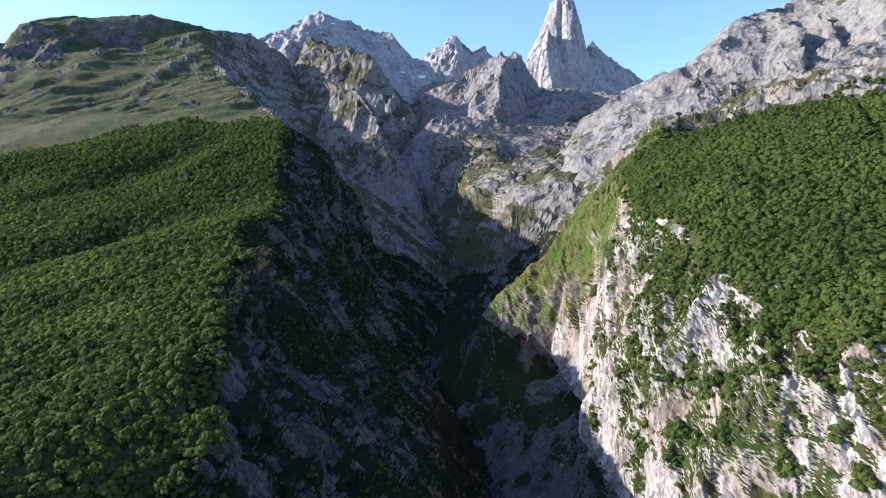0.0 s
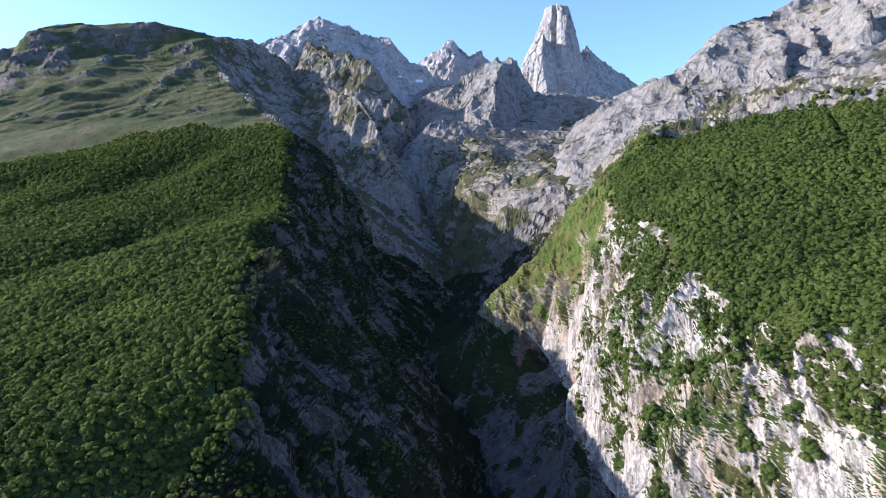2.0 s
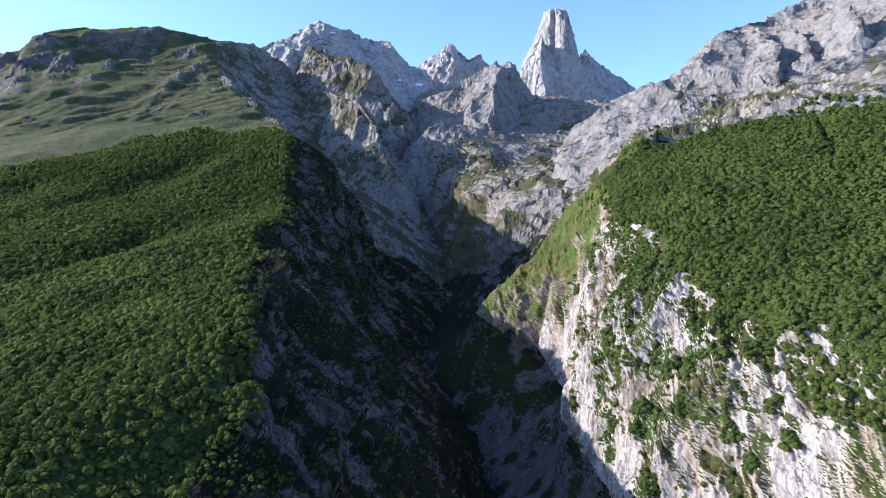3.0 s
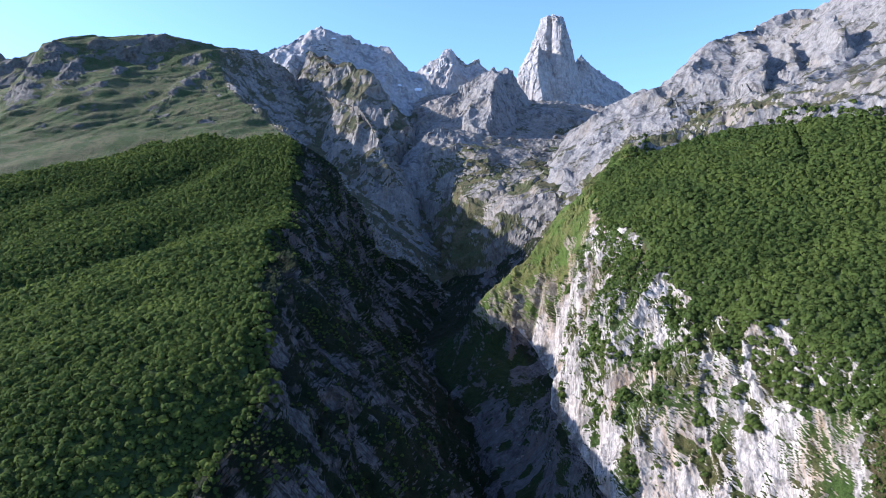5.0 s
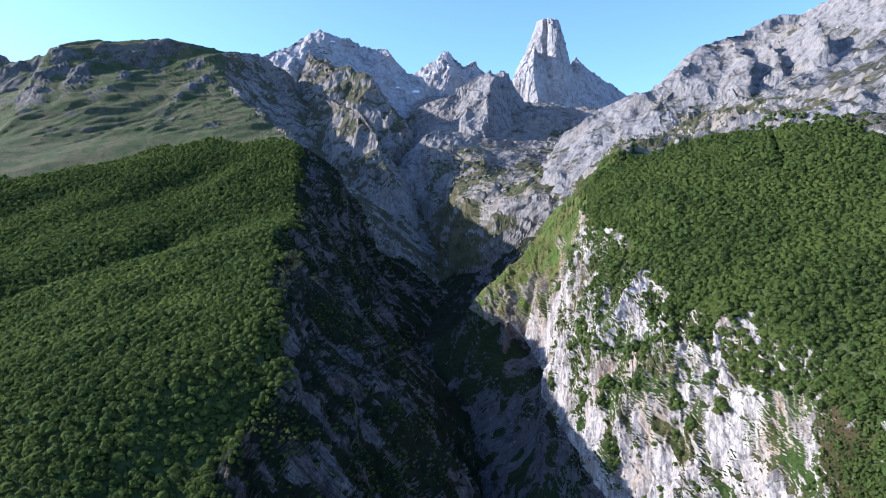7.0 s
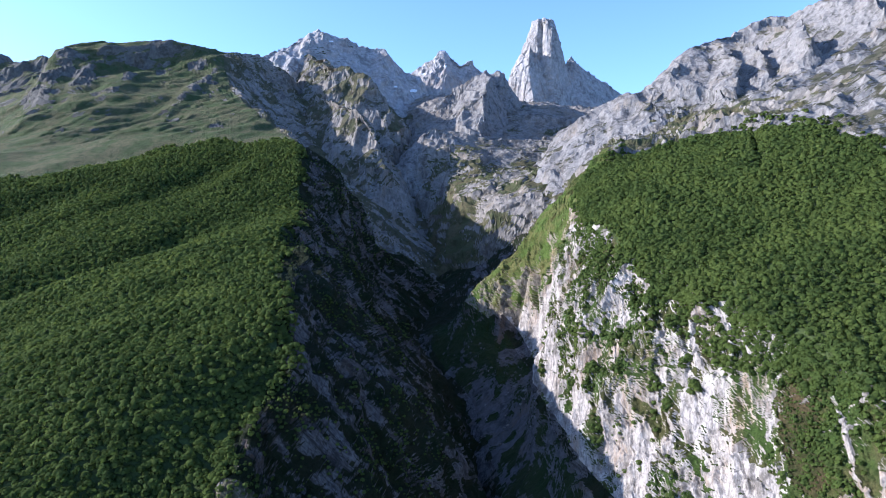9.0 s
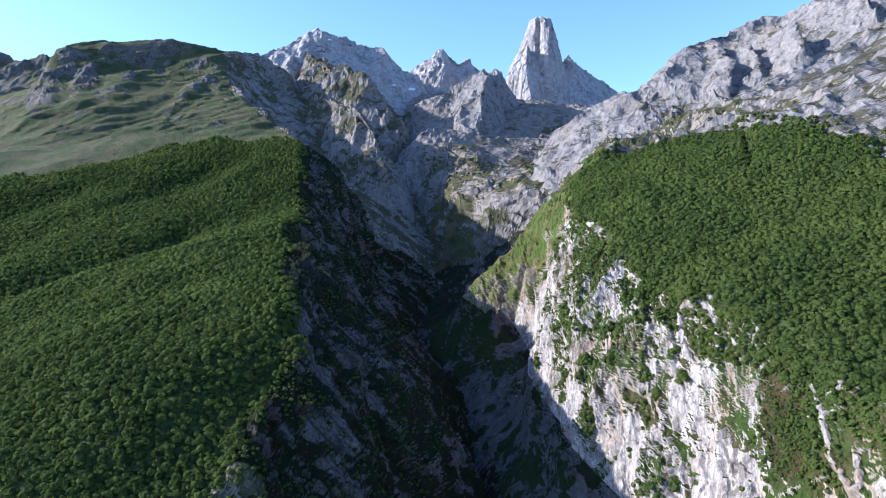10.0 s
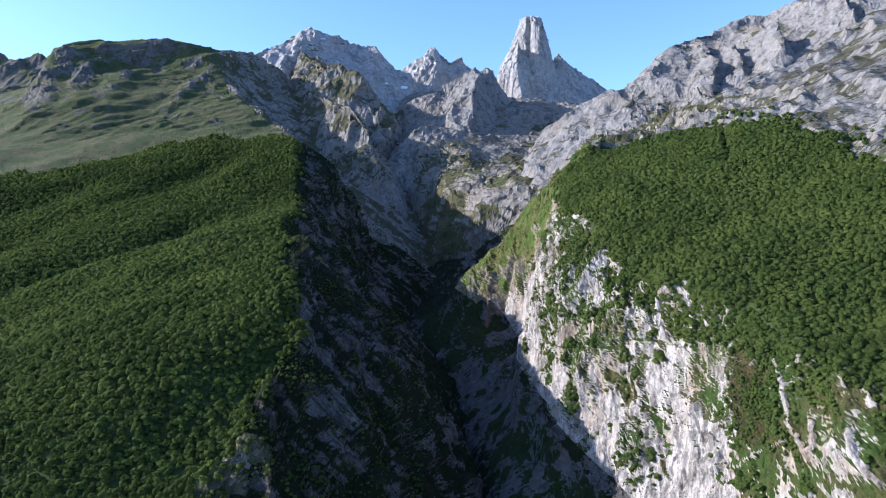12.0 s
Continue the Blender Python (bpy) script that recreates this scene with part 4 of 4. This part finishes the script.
def tree_model(seed):
    """A broad-leaved tree one metre across: a trunk with limbs, and a crown of leaf sprays with gaps."""
    rng = np.random.default_rng(seed)
    tree = new("beech_tree")
    count = 0
    limbs = [([(0, 0, -0.10), (0.01, 0.0, 0.12), (0.0, 0.02, 0.35), (0.02, 0.0, 0.62)], [0.045, 0.036, 0.028, 0.008])]
    for k in range(5):
        a = 2 * math.pi * (k + rng.random() * 0.6) / 5
        z = 0.22 + 0.07 * k
        limbs.append(([(0, 0, z), (0.14 * math.cos(a), 0.14 * math.sin(a), z + 0.09), (0.30 * math.cos(a), 0.30 * math.sin(a), z + 0.20)], [0.018, 0.012, 0.004]))
    places, faces = [], []
    for path, radii in limbs:
        p, f = tube(path, radii)
        faces.append(f + count)
        places.append(p)
        count += len(p)
    solid("trunk", np.concatenate(places), np.concatenate(faces), bark, None, True).parent = tree
    sprays, out = crown_sprays(rng, 260, 1.12, 1.15)
    solid("crown", (sprays + (0, 0, 0.38)).reshape(-1, 3), np.arange(260 * 4).reshape(-1, 4), leaves, outward=out).parent = tree
    return tree


def stand(models, spots, label, group, seed):
    """Single trees, each turned and sized by chance."""
    rng = np.random.default_rng(seed)
    for k, (x, y, z) in enumerate(spots):
        size = rng.uniform(6.0, 10.0)
        m = pose(x, y, z - 0.12 * size, 0, 0, rng.uniform(0, 360)) @ Matrix.Scale(size, 4)
        tree = models[k % len(models)]
        if k >= len(models):
            tree = copy_thing(tree, pose(x, y, z, 0, 0, rng.uniform(0, 360)))
        tree.matrix_basis = m
        tagged(tree, label, "tree", group)


def nearest(q, y_most, x_least, x_most, count):
    near = np.where((q[:, 1] < y_most) & (q[:, 0] > x_least) & (q[:, 0] < x_most))[0]
    near = near[np.argsort(q[near, 1])][:count]
    return near, np.setdiff1d(np.arange(len(q)), near)


q = spots_on(west_p, west_u, west_y, 0.9, 3.45, 4.9, west_wood, 5)
at = np.stack([q[:, 1], 0 * q[:, 1], 0 * q[:, 1]], 1)
ragged = 13 * soft_noise(at / 45, 75) + 9 * soft_noise(at / 16, 76) + np.random.default_rng(77).normal(0, 4, len(q))
q = q[(q[:, 1] < 430) | (np.interp(q[:, 1], west_y, west_p[:, np.argmin(np.abs(west_u - 3.05))][:, 0]) + ragged > q[:, 0])]
q = q[(q[:, 1] > 350) | (q[:, 0] < np.interp(q[:, 1], *NEAR_RIM) + np.random.default_rng(78).normal(0, 5, len(q)))]
near, rest = nearest(q[q[:, 1] > 170], 330, -330, 0, 160)
far_off = q[q[:, 1] <= 170]
q = q[q[:, 1] > 170]
stand([tree_model(60 + k) for k in range(5)], q[near], "leafy green beech tree on the edge of the wooded hillside", "trees on the near hillside", 61)
q = np.concatenate([q[rest], far_off])
plant("forest", "dense green beech wood low on the hillside", q[q[:, 1] < 400], 64, 6)
plant("forest", "dense green beech wood on the hillside", q[(q[:, 1] >= 400) & (q[:, 1] < 600)], 28, 19)
plant("forest", "dense green beech wood high on the hillside", q[q[:, 1] >= 600], 14, 7, 5.4, 10.0)
q = spots_on(east_p, east_u, east_y, 2.9, 5.3, 4.7, east_wood, 8)
hang = spots_on(east_p, east_u, east_y, 1.8, 2.92, 5.2, lambda x, y, rng: (y > 275) & (y < 700), 18)
above = hang[:, 2] - np.interp(hang[:, 1], *EAST_FOOT)
hold = rooted_east(hang)
q = np.concatenate([q, hang[(above > -9 * hold) & (hold > -0.78)]])
q = q[(bare_rock(q) < 0.25) & (off_line(q, HEATHER) > 15)]
q = q[from_brow(q[:, 0], q[:, 1]) > np.random.default_rng(11).normal(0, 7, len(q))]
thicket = spots_on(east_p, east_u, east_y, 0.9, 3.05, 4.4, lambda x, y, rng: y < 900, 24)
q = np.concatenate([q, thicket[np.min([np.linalg.norm(thicket - np.array(c), axis=1) for c in THICKETS], axis=0) < 7.5]])
near, rest = nearest(q[q[:, 1] > 200], 430, 0, 440, 120)
far_off = q[q[:, 1] <= 200]
q = q[q[:, 1] > 200]
stand([tree_model(70 + k) for k in range(5)], q[near], "bright green beech tree above the white cliff", "trees above the cliff", 71)
q = np.concatenate([q[rest], far_off])
plant("forest", "bright green beech wood along the cliff top", q[q[:, 1] < 430], 64, 9)
plant("forest", "bright green beech wood above the white cliff", q[(q[:, 1] >= 430) & (q[:, 1] < 620)], 34, 20)
plant("forest", "bright green beech wood below the stony ridge", q[q[:, 1] >= 620], 16, 10, 5.4, 10.0)


def on_cliff(x, y, rng):
    return (y > 120) & (y < 1000)


q = spots_on(east_p, east_u, east_y, 1.0, 3.05, 4.0, on_cliff, 12)
hold = rooted_east(q) + np.random.default_rng(13).normal(0, 0.12, len(q)) + 0.55 * ((q[:, 1] < 345) & (q[:, 0] > 285)) + np.clip((q[:, 2] - np.interp(q[:, 1], [250, 460, 750, 980], [-150, -110, -40, 60])) / 60, -0.4, 0.55) - 0.75 * np.clip((q[:, 1] - 800) / 60, 0, 1)
plant("shrubs", "green bushes rooted on ledges of the white cliff", q[(hold > 0.25) & (bare_rock(q) < 0.3)], 15, 14, 2.0, 6.5)
q = spots_on(east_p, east_u, east_y, 1.6, 3.4, 2.4, lambda x, y, rng: (y < 330) & (x > 280), 25)
q = q[(off_line(q, HEATHER) < 19) & (bare_rock(q) < 0.3)]
plant("shrubs", "low brown and green heather below the wood", q[np.random.default_rng(26).random(len(q)) < 0.6], 12, 27, 1.4, 3.0)
q = spots_on(west_p, west_u, west_y, 2.98, 5.4, 5.0, lambda x, y, rng: (y > 100) & (y < 1250), 15)
hold = rooted_west(q) + np.random.default_rng(16).normal(0, 0.2, len(q)) + 0.35 * np.clip((430 - q[:, 1]) / 80, 0, 1)
ledge = spots_on(west_p, west_u, west_y, 2.5, 3.25, 3.6, lambda x, y, rng: (y > 110) & (y < 345) & (x > np.interp(y, *NEAR_RIM) - 8) & (x < np.interp(y, *NEAR_RIM) + 45), 22)
plant("shrubs", "dark bushes scattered over the shaded gorge wall", q[hold > 0.36], 14, 17, 1.5, 4.6)


plant("shrubs", "bushes and young trees on the grassy shelf above the gorge", ledge[np.random.default_rng(23).random(len(ledge)) < 0.22], 40, 28, 2.5, 6.8)


# ---- loose rocks ----
def boulder_model(seed):
    """An angular fallen block, about one metre across."""
    bm = bmesh.new()
    bmesh.ops.create_icosphere(bm, subdivisions=2, radius=0.5)
    rng = random.Random(seed)
    flats = [Vector((rng.gauss(0, 1), rng.gauss(0, 1), rng.gauss(0, 1))).normalized() for k in range(9)]
    for v in bm.verts:
        for f in flats:
            over = v.co.dot(f) - 0.36
            if over > 0:
                v.co -= f * over * 0.9
        v.co *= 1 + 0.12 * noise.noise(v.co * 4 + Vector((seed, 0, 0)))
        v.co.z *= 0.75
    me = bpy.data.meshes.new("boulder")
    bm.to_mesh(me)
    bm.free()
    me.materials.append(step_stone)
    return new("boulder", me)


def strew(places, count, least, most, label, group, seed):
    rng = np.random.default_rng(seed)
    models = [boulder_model(seed + k) for k in range(5)]
    for k, i in enumerate(rng.choice(len(places), count, replace=False)):
        size = least + (most - least) * rng.random() ** 2
        x, y, z = places[i]
        rock = models[k] if k < 5 else copy_thing(models[k % 5], pose(0, 0, 0))
        rock.matrix_basis = pose(x, y, z + 0.12 * size, rng.uniform(-20, 20), rng.uniform(-20, 20), rng.uniform(0, 360)) @ Matrix.Scale(size, 4)
        tagged(rock, label, "boulder", group)


q = terrace_p.reshape(-1, 3)
strew(q[(q[:, 1] > 1650) & (q[:, 1] < 2150) & (q[:, 0] > 60) & (q[:, 0] < 480)], 80, 7, 20, "fallen grey limestone block on the stony terrace", "boulders on the terrace", 301)
q = east_p.reshape(-1, 3)
strew(q[(q[:, 1] > 560) & (q[:, 1] < 900) & (q[:, 2] < -235)], 40, 2, 7, "grey boulder lying in the shaded gorge bed", "boulders in the gorge", 321)
ledge = ledge[(ledge[:, 1] > 190) & (ledge[:, 1] < 260)]
strew(ledge, min(16, len(ledge)), 1.5, 4.5, "pale grey rock on the bushy ledge above the gorge", "rocks on the ledge", 341)
